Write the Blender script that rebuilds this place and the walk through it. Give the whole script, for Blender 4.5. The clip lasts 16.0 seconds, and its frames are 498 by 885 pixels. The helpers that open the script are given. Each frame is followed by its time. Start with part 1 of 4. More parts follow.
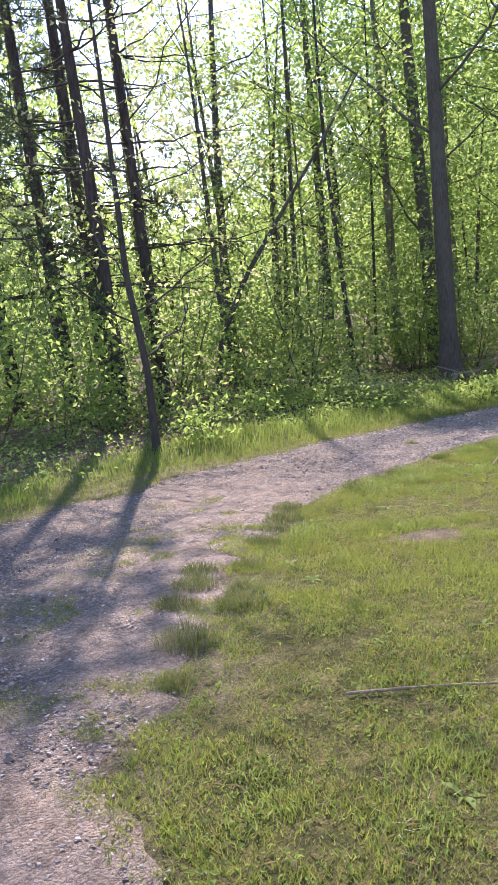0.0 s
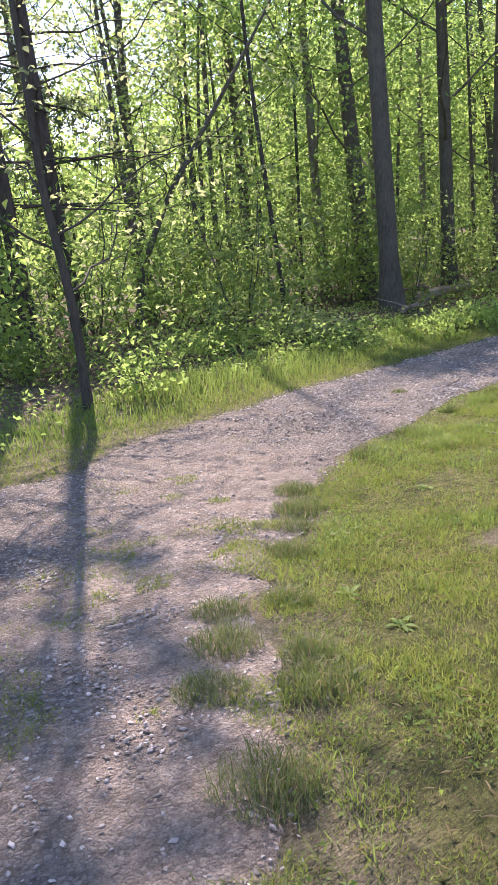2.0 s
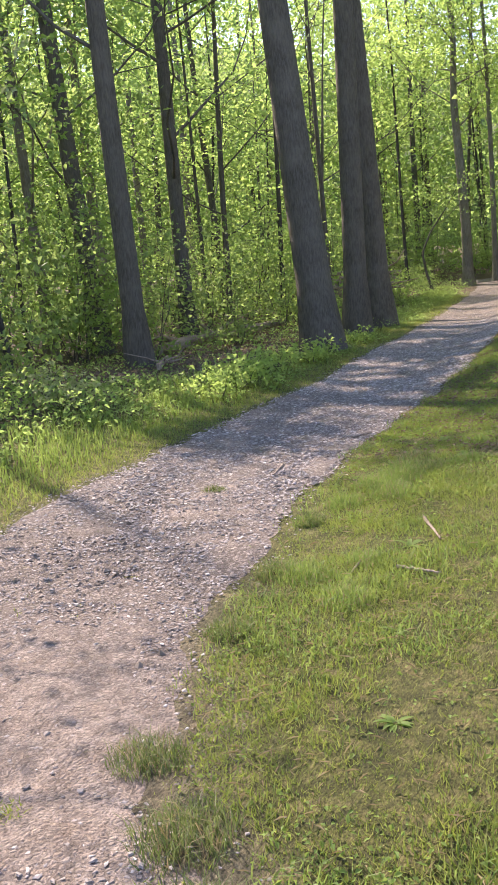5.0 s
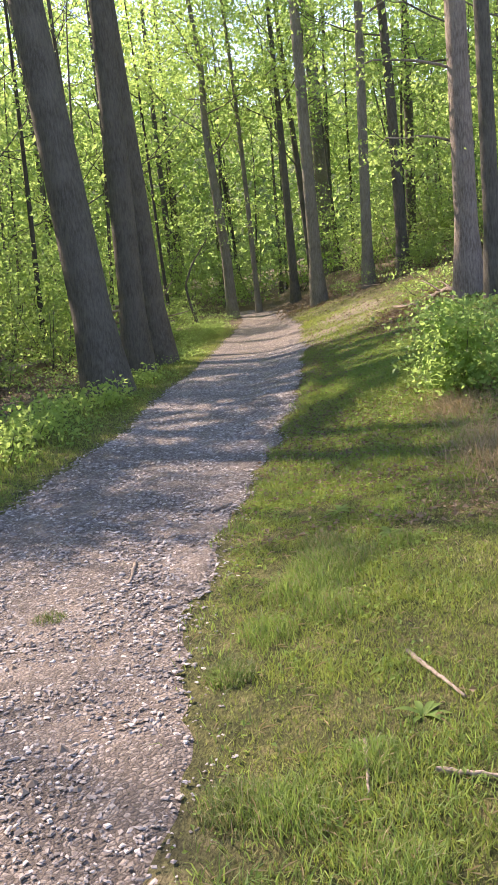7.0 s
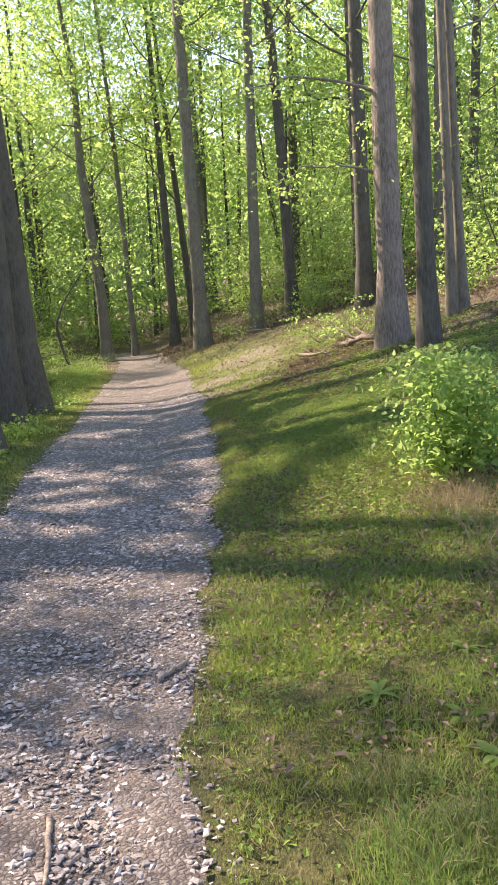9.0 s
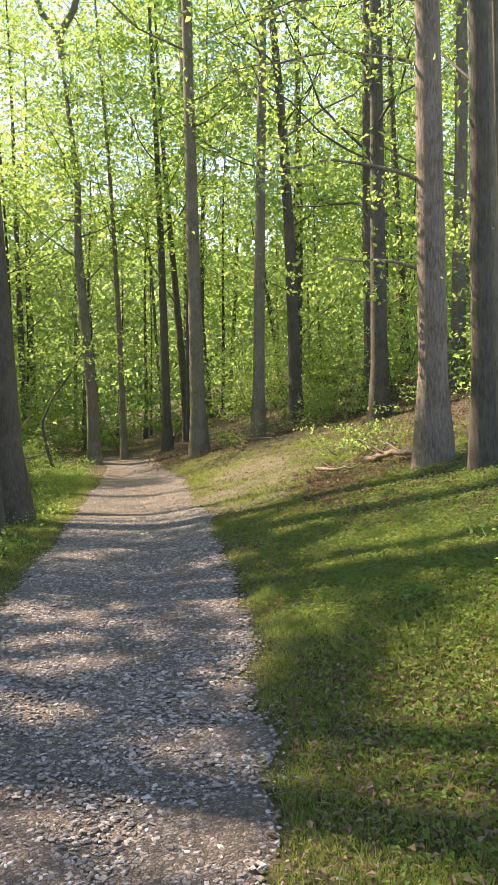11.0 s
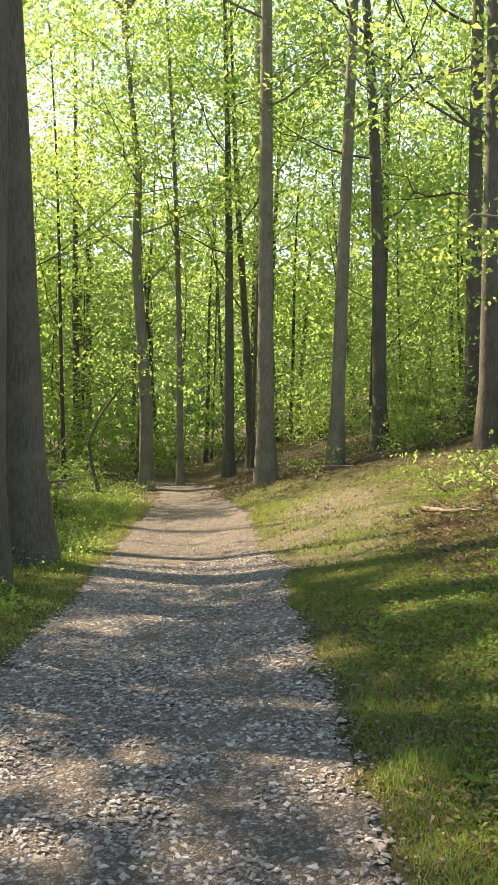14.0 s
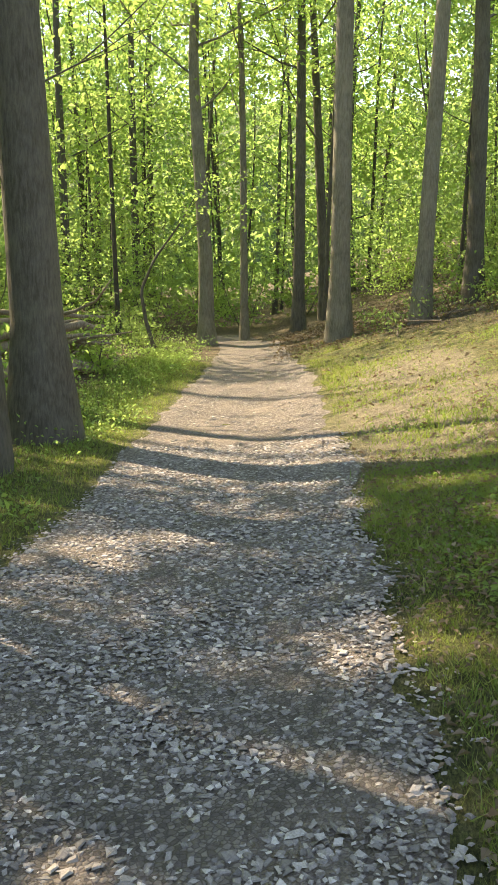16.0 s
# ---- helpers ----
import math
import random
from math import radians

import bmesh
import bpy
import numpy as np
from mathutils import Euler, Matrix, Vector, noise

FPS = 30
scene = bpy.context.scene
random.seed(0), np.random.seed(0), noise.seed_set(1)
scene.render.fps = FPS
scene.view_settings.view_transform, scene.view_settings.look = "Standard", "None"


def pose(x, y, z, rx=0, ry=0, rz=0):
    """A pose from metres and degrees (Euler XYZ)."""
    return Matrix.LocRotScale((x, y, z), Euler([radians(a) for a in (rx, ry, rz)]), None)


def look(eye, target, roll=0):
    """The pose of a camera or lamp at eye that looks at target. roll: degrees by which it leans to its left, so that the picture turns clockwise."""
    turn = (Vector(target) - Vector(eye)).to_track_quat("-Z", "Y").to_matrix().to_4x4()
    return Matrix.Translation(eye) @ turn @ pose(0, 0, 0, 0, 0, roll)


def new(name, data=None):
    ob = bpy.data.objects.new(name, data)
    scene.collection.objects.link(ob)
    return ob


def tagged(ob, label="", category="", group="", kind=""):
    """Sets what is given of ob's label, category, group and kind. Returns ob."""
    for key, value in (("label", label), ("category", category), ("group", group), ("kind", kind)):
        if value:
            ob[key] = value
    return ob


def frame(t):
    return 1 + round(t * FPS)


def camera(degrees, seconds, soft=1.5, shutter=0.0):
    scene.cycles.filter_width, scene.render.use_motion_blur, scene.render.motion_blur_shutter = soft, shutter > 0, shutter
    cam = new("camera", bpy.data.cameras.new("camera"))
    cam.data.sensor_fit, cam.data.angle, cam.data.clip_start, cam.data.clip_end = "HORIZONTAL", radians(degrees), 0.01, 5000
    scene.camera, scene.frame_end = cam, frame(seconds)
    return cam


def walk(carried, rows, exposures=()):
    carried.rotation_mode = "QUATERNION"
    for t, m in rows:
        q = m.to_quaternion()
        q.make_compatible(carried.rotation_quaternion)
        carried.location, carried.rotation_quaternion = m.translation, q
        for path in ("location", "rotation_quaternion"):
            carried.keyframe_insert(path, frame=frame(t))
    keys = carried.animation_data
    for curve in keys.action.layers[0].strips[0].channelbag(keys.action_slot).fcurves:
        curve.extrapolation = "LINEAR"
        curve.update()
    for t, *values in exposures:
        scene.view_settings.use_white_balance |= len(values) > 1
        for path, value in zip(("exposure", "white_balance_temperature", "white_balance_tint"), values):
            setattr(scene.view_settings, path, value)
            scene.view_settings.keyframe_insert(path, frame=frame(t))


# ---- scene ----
cam = camera(31.5, 16.0)
METRES, EYE, TILT, LEAN, TURN = 16.5, 1.5, 0.0, 0.0, -35.4
ROWS = [
    (0.0, 0.0, 0.0, 0.0, -0.88, -9.67, 5.17),
    (0.5, -0.0114, 0.0287, -0.0009, 1.89, -9.43, 5.57),
    (1.0, -0.0216, 0.0562, -0.0019, 2.18, -9.36, 5.79),
    (1.5, -0.0292, 0.0895, -0.0042, 0.87, -11.0, 5.88),
    (2.0, -0.036, 0.1185, -0.0063, -7.98, -14.43, 5.4),
    (2.5, -0.038, 0.1488, -0.0079, -10.6, -15.02, 4.5),
    (3.0, -0.0405, 0.1748, -0.0093, -15.47, -15.77, 4.38),
    (3.5, -0.0415, 0.2, -0.0099, -21.38, -16.66, 4.86),
    (4.0, -0.0379, 0.2293, -0.0107, -23.35, -16.66, 5.0),
    (6.5, -0.008, 0.3772, -0.0172, -36.81, -8.27, 6.7),
    (7.0, 0.0012, 0.4082, -0.0189, -43.43, -12.33, 5.41),
    (7.5, 0.0153, 0.4374, -0.0192, -44.24, -8.5, 6.32),
    (8.0, 0.0282, 0.4677, -0.0215, -49.97, -8.81, 7.88),
    (8.5, 0.0444, 0.4932, -0.0223, -53.76, -11.15, 5.3),
    (9.0, 0.0684, 0.52, -0.0206, -52.19, -10.36, 3.52),
    (9.5, 0.0853, 0.5446, -0.0216, -51.48, -9.3, 2.61),
    (12.0, 0.1806, 0.6505, -0.0274, -50.73, 2.45, 0.99),
    (12.5, 0.2047, 0.6724, -0.0302, -47.76, 4.41, 1.65),
    (13.0, 0.2298, 0.6972, -0.0339, -48.56, 1.55, 1.62),
    (13.5, 0.254, 0.7165, -0.0352, -48.46, -1.12, 0.57),
    (14.0, 0.2825, 0.7408, -0.0361, -49.14, -1.71, -0.56),
    (14.5, 0.3094, 0.765, -0.0368, -52.1, -3.65, -0.48),
    (15.0, 0.3377, 0.7889, -0.0374, -50.29, -8.44, 0.11),
    (15.5, 0.361, 0.8099, -0.0387, -47.47, -11.23, -0.14),
    (16.0, 0.3903, 0.8273, -0.0397, -44.31, -11.44, -0.59),
]
walk(cam, [(t, pose(0, 0, EYE, TILT, LEAN, TURN) @ pose(METRES * x, METRES * y, METRES * z, 90 + pitch, roll, yaw)) for t, x, y, z, yaw, pitch, roll in ROWS],
     exposures=[(0.0, 1.76, 7000, 32), (4.0, 1.93, 7250, 28), (7.0, 1.96, 7600, 28), (9.0, 2.1, 7700, 26), (12.5, 1.77, 9200, 17), (14.0, 1.97, 9300, 15), (16.0, 2.28, 9200, 13)])

# ---- world, sun, exposure ----
SUN_EL = 40.0
SUN_DIR = Vector((0.522, 0.853, 0.0)).normalized()          # horizontal way towards the sun
TAN_EL = math.tan(radians(SUN_EL))
world = bpy.data.worlds.new("sky_world")
scene.world = world
world.use_nodes = True
wn = world.node_tree.nodes
sky = wn.new("ShaderNodeTexSky")
sky.sky_type = "NISHITA"
sky.sun_disc = False
sky.sun_elevation = radians(SUN_EL)
sky.sun_rotation = math.atan2(SUN_DIR.x, SUN_DIR.y)
sky.air_density, sky.dust_density, sky.ozone_density = 0.8, 0.02, 0.8
wn["Background"].inputs["Strength"].default_value = 0.128
world.node_tree.links.new(sky.outputs["Color"], wn["Background"].inputs["Color"])
sun_data = bpy.data.lights.new("sun", "SUN")
sun_data.energy, sun_data.angle, sun_data.color = 3.0, radians(0.6), (1.0, 0.94, 0.84)
sun = new("sun", sun_data)
sun.matrix_world = look((0, 0, 60), Vector((0, 0, 60)) - Vector((SUN_DIR.x, SUN_DIR.y, TAN_EL)))


# ---- materials ----
def material(name, rough=0.8):
    m = bpy.data.materials.new(name)
    m.use_nodes = True
    nodes = m.node_tree.nodes
    bsdf = nodes["Principled BSDF"]
    bsdf.inputs["Roughness"].default_value = rough
    bsdf.inputs["Specular IOR Level"].default_value = 0.3
    return m, nodes, m.node_tree.links, bsdf


def tex(nodes, links, scale, detail=4.0, coord="Object", stretch=(1, 1, 1), rough=0.6):
    tc = nodes.new("ShaderNodeTexCoord")
    mp = nodes.new("ShaderNodeMapping")
    mp.inputs["Scale"].default_value = stretch
    n = nodes.new("ShaderNodeTexNoise")
    n.inputs["Scale"].default_value, n.inputs["Detail"].default_value, n.inputs["Roughness"].default_value = scale, detail, rough
    links.new(tc.outputs[coord], mp.inputs["Vector"])
    links.new(mp.outputs["Vector"], n.inputs["Vector"])
    return n.outputs["Fac"]


def ramp(nodes, links, fac, *stops):
    r = nodes.new("ShaderNodeValToRGB")
    el = r.color_ramp.elements
    while len(el) < len(stops):
        el.new(0.5)
    for e, (p, c) in zip(el, stops):
        e.position, e.color = p, (*c, 1)
    links.new(fac, r.inputs["Fac"])
    return r.outputs["Color"]


def mixc(nodes, links, fac, a, b, mode="MIX"):
    m = nodes.new("ShaderNodeMix")
    m.data_type, m.blend_type = "RGBA", mode
    for sock, v in ((m.inputs[0], fac), (m.inputs[6], a), (m.inputs[7], b)):
        if isinstance(v, (int, float)):
            sock.default_value = v
        elif isinstance(v, tuple):
            sock.default_value = (*v, 1)
        else:
            links.new(v, sock)
    return m.outputs[2]


def bump(nodes, links, bsdf, height, strength, dist):
    b = nodes.new("ShaderNodeBump")
    b.inputs["Strength"].default_value, b.inputs["Distance"].default_value = strength, dist
    links.new(height, b.inputs["Height"])
    links.new(b.outputs["Normal"], bsdf.inputs["Normal"])


def attribute(nodes, name):
    a = nodes.new("ShaderNodeAttribute")
    a.attribute_name = name
    return a.outputs["Fac"]


def island(nodes):
    return nodes.new("ShaderNodeNewGeometry").outputs["Random Per Island"]


def leaf_material(name, dark, mid, light, through_colour, share=0.5, rough=0.5):
    """Thin leaves: a glossy face, and light that comes through from behind."""
    m, n, l, bsdf = material(name, rough)
    col = ramp(n, l, island(n), (0.0, dark), (0.45, mid), (1.0, light))
    blot = tex(n, l, 0.35, 2.0)
    col = mixc(n, l, ramp(n, l, blot, (0.35, (0, 0, 0)), (0.7, (0.6, 0.6, 0.6))), col, mid)
    l.new(col, bsdf.inputs["Base Color"])
    tr = n.new("ShaderNodeBsdfTranslucent")
    l.new(mixc(n, l, 0.65, col, through_colour), tr.inputs["Color"])
    mix = n.new("ShaderNodeMixShader")
    mix.inputs["Fac"].default_value = share
    l.new(bsdf.outputs["BSDF"], mix.inputs[1])
    l.new(tr.outputs["BSDF"], mix.inputs[2])
    l.new(mix.outputs["Shader"], n["Material Output"].inputs["Surface"])
    return m


def bark_material(name, dark, light, scale=1.0, depth=0.02):
    m, n, l, bsdf = material(name, 0.9)
    furrow = tex(n, l, 24 * scale, 5.0, stretch=(1, 1, 0.2), rough=0.7)
    blot = tex(n, l, 1.7, 3.0)
    fine = tex(n, l, 60 * scale, 3.0, stretch=(1, 1, 0.4))
    col = ramp(n, l, furrow, (0.36, dark), (0.62, light))
    col = mixc(n, l, ramp(n, l, blot, (0.4, (0, 0, 0)), (0.75, (0.45, 0.45, 0.45))), col, tuple(c * 1.5 for c in light))
    col = mixc(n, l, 0.35, col, ramp(n, l, fine, (0.3, dark), (0.7, light)), "OVERLAY")
    l.new(col, bsdf.inputs["Base Color"])
    bump(n, l, bsdf, furrow, 0.9, depth)
    return m


LEAF_GREEN = leaf_material("maple_leaf", (0.08, 0.15, 0.05), (0.13, 0.235, 0.07), (0.22, 0.33, 0.10), (0.55, 0.78, 0.23), 0.63)
LEAF_BRIGHT = leaf_material("young_leaf", (0.13, 0.225, 0.06), (0.20, 0.315, 0.08), (0.29, 0.40, 0.12), (0.64, 0.86, 0.25), 0.63)
# pale leaf; the haze over the lawn-end trees is put into its colour
LEAF_PALE = leaf_material("pale_hazy_leaf", (0.18, 0.235, 0.10), (0.25, 0.31, 0.14), (0.33, 0.38, 0.19), (0.70, 0.78, 0.38), 0.62)
LEAF_UNDER = leaf_material("understory_leaf", (0.065, 0.125, 0.045), (0.115, 0.20, 0.065), (0.19, 0.29, 0.09), (0.50, 0.68, 0.22), 0.58)
NEEDLE = leaf_material("pine_needle", (0.05, 0.085, 0.045), (0.075, 0.12, 0.06), (0.12, 0.165, 0.085), (0.2, 0.28, 0.11), 0.35)
GRASS = leaf_material("lawn_grass", (0.085, 0.14, 0.03), (0.165, 0.235, 0.05), (0.42, 0.39, 0.17), (0.42, 0.54, 0.10), 0.4)
TALL_GRASS = leaf_material("tall_grass", (0.08, 0.15, 0.042), (0.125, 0.215, 0.055), (0.25, 0.31, 0.11), (0.38, 0.54, 0.12), 0.45)
TUFT_GRASS = leaf_material("tuft_grass", (0.05, 0.085, 0.03), (0.10, 0.15, 0.05), (0.26, 0.28, 0.13), (0.26, 0.36, 0.10), 0.35)
WEED = leaf_material("weed_leaf", (0.09, 0.17, 0.045), (0.15, 0.25, 0.06), (0.22, 0.32, 0.09), (0.46, 0.62, 0.14), 0.45, 0.65)
DEAD = leaf_material("dead_leaf", (0.11, 0.078, 0.048), (0.21, 0.152, 0.098), (0.35, 0.275, 0.19), (0.36, 0.25, 0.14), 0.2, 0.7)
STRAW = leaf_material("dry_grass", (0.22, 0.17, 0.09), (0.33, 0.26, 0.15), (0.46, 0.38, 0.24), (0.5, 0.4, 0.2), 0.25, 0.7)
BARK = bark_material("oak_bark", (0.095, 0.087, 0.070), (0.185, 0.170, 0.140), 1.5, 0.012)
BARK_SMOOTH = bark_material("grey_bark", (0.15, 0.137, 0.108), (0.29, 0.267, 0.215), 1.6, 0.006)
BARK_YOUNG = bark_material("young_maple_bark", (0.06, 0.055, 0.048), (0.13, 0.118, 0.10), 2.0, 0.004)
BARK_PALE = bark_material("pale_ridged_bark", (0.16, 0.13, 0.11), (0.38, 0.33, 0.28), 1.8, 0.012)
BARK_PINE = bark_material("pine_bark", (0.05, 0.042, 0.04), (0.15, 0.12, 0.105), 0.9, 0.02)
DEADWOOD = bark_material("weathered_wood", (0.16, 0.12, 0.09), (0.42, 0.36, 0.30), 2.0, 0.006)


def ground_material():
    m, n, l, bsdf = material("earth", 0.95)
    big, mid, fine = tex(n, l, 0.9, 4), tex(n, l, 9, 5), tex(n, l, 70, 4)
    thatch = ramp(n, l, mid, (0.34, (0.07, 0.075, 0.028)), (0.52, (0.13, 0.135, 0.045)), (0.72, (0.24, 0.205, 0.095)))
    litter = ramp(n, l, mid, (0.3, (0.07, 0.055, 0.035)), (0.55, (0.14, 0.108, 0.07)), (0.75, (0.26, 0.205, 0.14)))
    soil = ramp(n, l, mid, (0.3, (0.18, 0.145, 0.108)), (0.7, (0.33, 0.275, 0.215)))
    col = mixc(n, l, attribute(n, "litter"), thatch, litter)
    col = mixc(n, l, attribute(n, "bare"), col, soil)
    straw = tex(n, l, 45, 6, stretch=(1, 2.6, 1), rough=0.75)
    col = mixc(n, l, 0.8, col, ramp(n, l, straw, (0.36, (0.12, 0.12, 0.12)), (0.5, (0.45, 0.45, 0.45)), (0.66, (0.9, 0.9, 0.86))), "OVERLAY")
    col = mixc(n, l, 0.4, col, ramp(n, l, fine, (0.3, (0.25, 0.25, 0.25)), (0.7, (0.8, 0.8, 0.8))), "OVERLAY")
    l.new(col, bsdf.inputs["Base Color"])
    bump(n, l, bsdf, straw, 1.0, 0.03)
    return m


def path_material():
    m, n, l, bsdf = material("gravel_bed", 0.92)
    v = n.new("ShaderNodeTexVoronoi")
    v.inputs["Scale"].default_value = 52
    tc = n.new("ShaderNodeTexCoord")
    l.new(tc.outputs["Object"], v.inputs["Vector"])
    sep = n.new("ShaderNodeSeparateColor")
    l.new(v.outputs["Color"], sep.inputs["Color"])
    stone = ramp(n, l, sep.outputs[0], (0.0, (0.16, 0.137, 0.12)), (0.5, (0.265, 0.228, 0.20)), (1.0, (0.44, 0.385, 0.34)))
    joint = n.new("ShaderNodeTexVoronoi")
    joint.feature = "DISTANCE_TO_EDGE"
    joint.inputs["Scale"].default_value = 52
    l.new(tc.outputs["Object"], joint.inputs["Vector"])
    stone = mixc(n, l, ramp(n, l, joint.outputs["Distance"], (0.0, (0.85, 0.85, 0.85)), (0.16, (0, 0, 0))), stone, (0.12, 0.10, 0.085))
    mid, fine = tex(n, l, 6, 5), tex(n, l, 130, 4)
    dirt = ramp(n, l, mid, (0.3, (0.25, 0.196, 0.155)), (0.7, (0.48, 0.405, 0.345)))
    crumb = tex(n, l, 38, 8, rough=0.78)
    dirt = mixc(n, l, 0.75, dirt, ramp(n, l, crumb, (0.34, (0.1, 0.1, 0.1)), (0.48, (0.5, 0.5, 0.5)), (0.68, (0.78, 0.78, 0.78))), "OVERLAY")
    dirt = mixc(n, l, 0.6, dirt, ramp(n, l, fine, (0.3, (0.2, 0.2, 0.2)), (0.7, (0.8, 0.8, 0.8))), "OVERLAY")
    dirt = mixc(n, l, ramp(n, l, tex(n, l, 14, 4), (0.42, (0, 0, 0)), (0.62, (0.75, 0.75, 0.75))), dirt, stone)
    l.new(mixc(n, l, attribute(n, "dirt"), stone, dirt), bsdf.inputs["Base Color"])
    h = n.new("ShaderNodeMath")
    h.operation = "ADD"
    l.new(crumb, h.inputs[0])
    l.new(joint.outputs["Distance"], h.inputs[1])
    bump(n, l, bsdf, h.outputs[0], 1.0, 0.03)
    return m


def stone_material():
    m, n, l, bsdf = material("crushed_stone", 0.85)
    col = ramp(n, l, island(n), (0.0, (0.175, 0.155, 0.14)), (0.5, (0.305, 0.275, 0.25)), (0.85, (0.415, 0.378, 0.342)), (1.0, (0.60, 0.55, 0.50)))
    fine = tex(n, l, 160, 3)
    l.new(mixc(n, l, 0.35, col, ramp(n, l, fine, (0.3, (0.25, 0.25, 0.25)), (0.7, (0.8, 0.8, 0.8))), "OVERLAY"), bsdf.inputs["Base Color"])
    return m


def clod_material():
    m, n, l, bsdf = material("soil_crumb", 0.95)
    l.new(ramp(n, l, island(n), (0.0, (0.11, 0.088, 0.07)), (1.0, (0.27, 0.225, 0.18))), bsdf.inputs["Base Color"])
    return m


EARTH, GRAVEL_BED, STONE, CLOD = ground_material(), path_material(), stone_material(), clod_material()


# ---- plan of the ground ----
def sstep(a, b, x):
    u = np.clip((np.asarray(x, float) - a) / (b - a), 0, 1)
    return u * u * (3 - 2 * u)


def centre(x):
    return 7.65 + 0.17 * np.maximum(0, np.asarray(x, float) - 12)


def lattice(i, j, seed):
    h = np.sin(i * 127.1 + j * 311.7 + seed * 74.7) * 43758.5453
    return (h - np.floor(h)) * 2 - 1


def wob(x, y, f, seed=0.0):
    """Smooth value noise of two octaves in about -1..1; f is in cells a metre."""
    out = 0
    for f2, w, sd in ((f * 0.5, 1.0, seed), (f * 1.07, 0.5, seed + 9.3)):
        u, v = np.asarray(x, float) * f2 + 0.3 * np.asarray(y, float) * f2, np.asarray(y, float) * f2 - 0.3 * np.asarray(x, float) * f2
        i, j = np.floor(u), np.floor(v)
        a, b = u - i, v - j
        a, b = a * a * (3 - 2 * a), b * b * (3 - 2 * b)
        out = out + w * ((lattice(i, j, sd) * (1 - a) + lattice(i + 1, j, sd) * a) * (1 - b) + (lattice(i, j + 1, sd) * (1 - a) + lattice(i + 1, j + 1, sd) * a) * b)
    return out / 1.1


def ground_z(x, y):
    x, y = np.asarray(x, float), np.asarray(y, float)
    base = -0.22 - 0.035 * np.clip(x, -20, 24)
    d = centre(x) - y
    s = 0.03 + 0.09 * sstep(5, 10, x) + 0.17 * sstep(10, 14, x)
    u = np.clip(d - 0.45, -14, 14)
    right = s * 0.5 * (u + np.sqrt(u * u + 0.3) - 0.1)
    left = 0.13 * sstep(1.4, 3.4, -d) * (1 - sstep(13, 17, x)) - 0.02 * np.clip(-d - 3, 0, 30)
    return base + right + left + 0.02 * wob(x, y, 1.1) * sstep(1.0, 2.5, np.abs(d)) + 0.008 * wob(x, y, 3.3, 2.0)


RIGHT_EDGE = ((-30, -60), (0.55, -8), (1.01, 2.04), (1.23, 2.5), (1.64, 3.0), (2.1, 3.38), (2.6, 3.85), (3.0, 4.3), (3.4, 4.72), (3.8, 5.05), (4.4, 5.5), (5.3, 6.02),
              (5.8, 6.18), (7.0, 6.45), (8.6, 6.68), (10.7, 6.8), (15, 7.05), (17.7, 7.45), (20, 7.75), (22, 8.1), (26.8, 8.75), (28.2, 9.15), (33, 10.2), (37, 12.0))
LEFT_EDGE = ((-30, -12), (-4, 3.6), (0, 5.9), (1.85, 6.95), (3.0, 7.55), (4.55, 8.05), (7.8, 8.6), (11.5, 8.9), (13.4, 9.05), (16.3, 9.45),
             (18.3, 9.7), (22, 10.2), (23.7, 10.5), (28.4, 11.0), (33, 11.7), (37, 13.2))


def edges(x, y):
    """How far inside the path a place lies, from its nearer edge (metres, below 0 outside)."""
    xr, yr = zip(*RIGHT_EDGE)
    xl, yl = zip(*LEFT_EDGE)
    right = (y - np.interp(x, xr, yr)) * np.where(x < 5, 0.72, 0.97)
    left = (np.interp(x, xl, yl) - y) * np.where(x < 3, 0.85, 0.97)
    end = 36.5 - x
    return np.minimum(np.minimum(right, left), end), right, left


def inside_path(x, y):
    e, _, _ = edges(x, y)
    rag = np.where(x < 4.5, 1.0, 0.4)
    return e + rag * (0.16 * wob(x, y, 2.2, 1.0) + 0.09 * wob(x, y, 7.0, 3.0))


def scatter(rng, n, x0, x1, y0, y1, keep):
    x, y = rng.uniform(x0, x1, n), rng.uniform(y0, y1, n)
    ok = rng.uniform(0, 1, n) < keep(x, y)
    return x[ok], y[ok]


# ---- building helpers ----
def mesh_from(name, verts, faces, mat, smooth=False):
    """A mesh from vertex rows and faces of one size (arrays)."""
    me = bpy.data.meshes.new(name)
    verts, faces = np.asarray(verts, np.float32), np.asarray(faces, np.int32)
    k = faces.shape[1]
    me.vertices.add(len(verts))
    me.vertices.foreach_set("co", verts.ravel())
    me.loops.add(faces.size)
    me.loops.foreach_set("vertex_index", faces.ravel())
    me.polygons.add(len(faces))
    me.polygons.foreach_set("loop_start", np.arange(0, faces.size, k, dtype=np.int32))
    me.polygons.foreach_set("use_smooth", np.full(len(faces), smooth))
    me.update(calc_edges=True)
    me.materials.append(mat)
    return me


def child(name, me, parent, label=""):
    ob = new(name, me)
    ob.parent = parent
    return tagged(ob, label)


def set_float(me, name, values):
    a = me.attributes.new(name, "FLOAT", "POINT")
    a.data.foreach_set("value", np.asarray(values, np.float32))


def unit(v):
    return v / np.maximum(np.linalg.norm(v, axis=-1, keepdims=True), 1e-9)


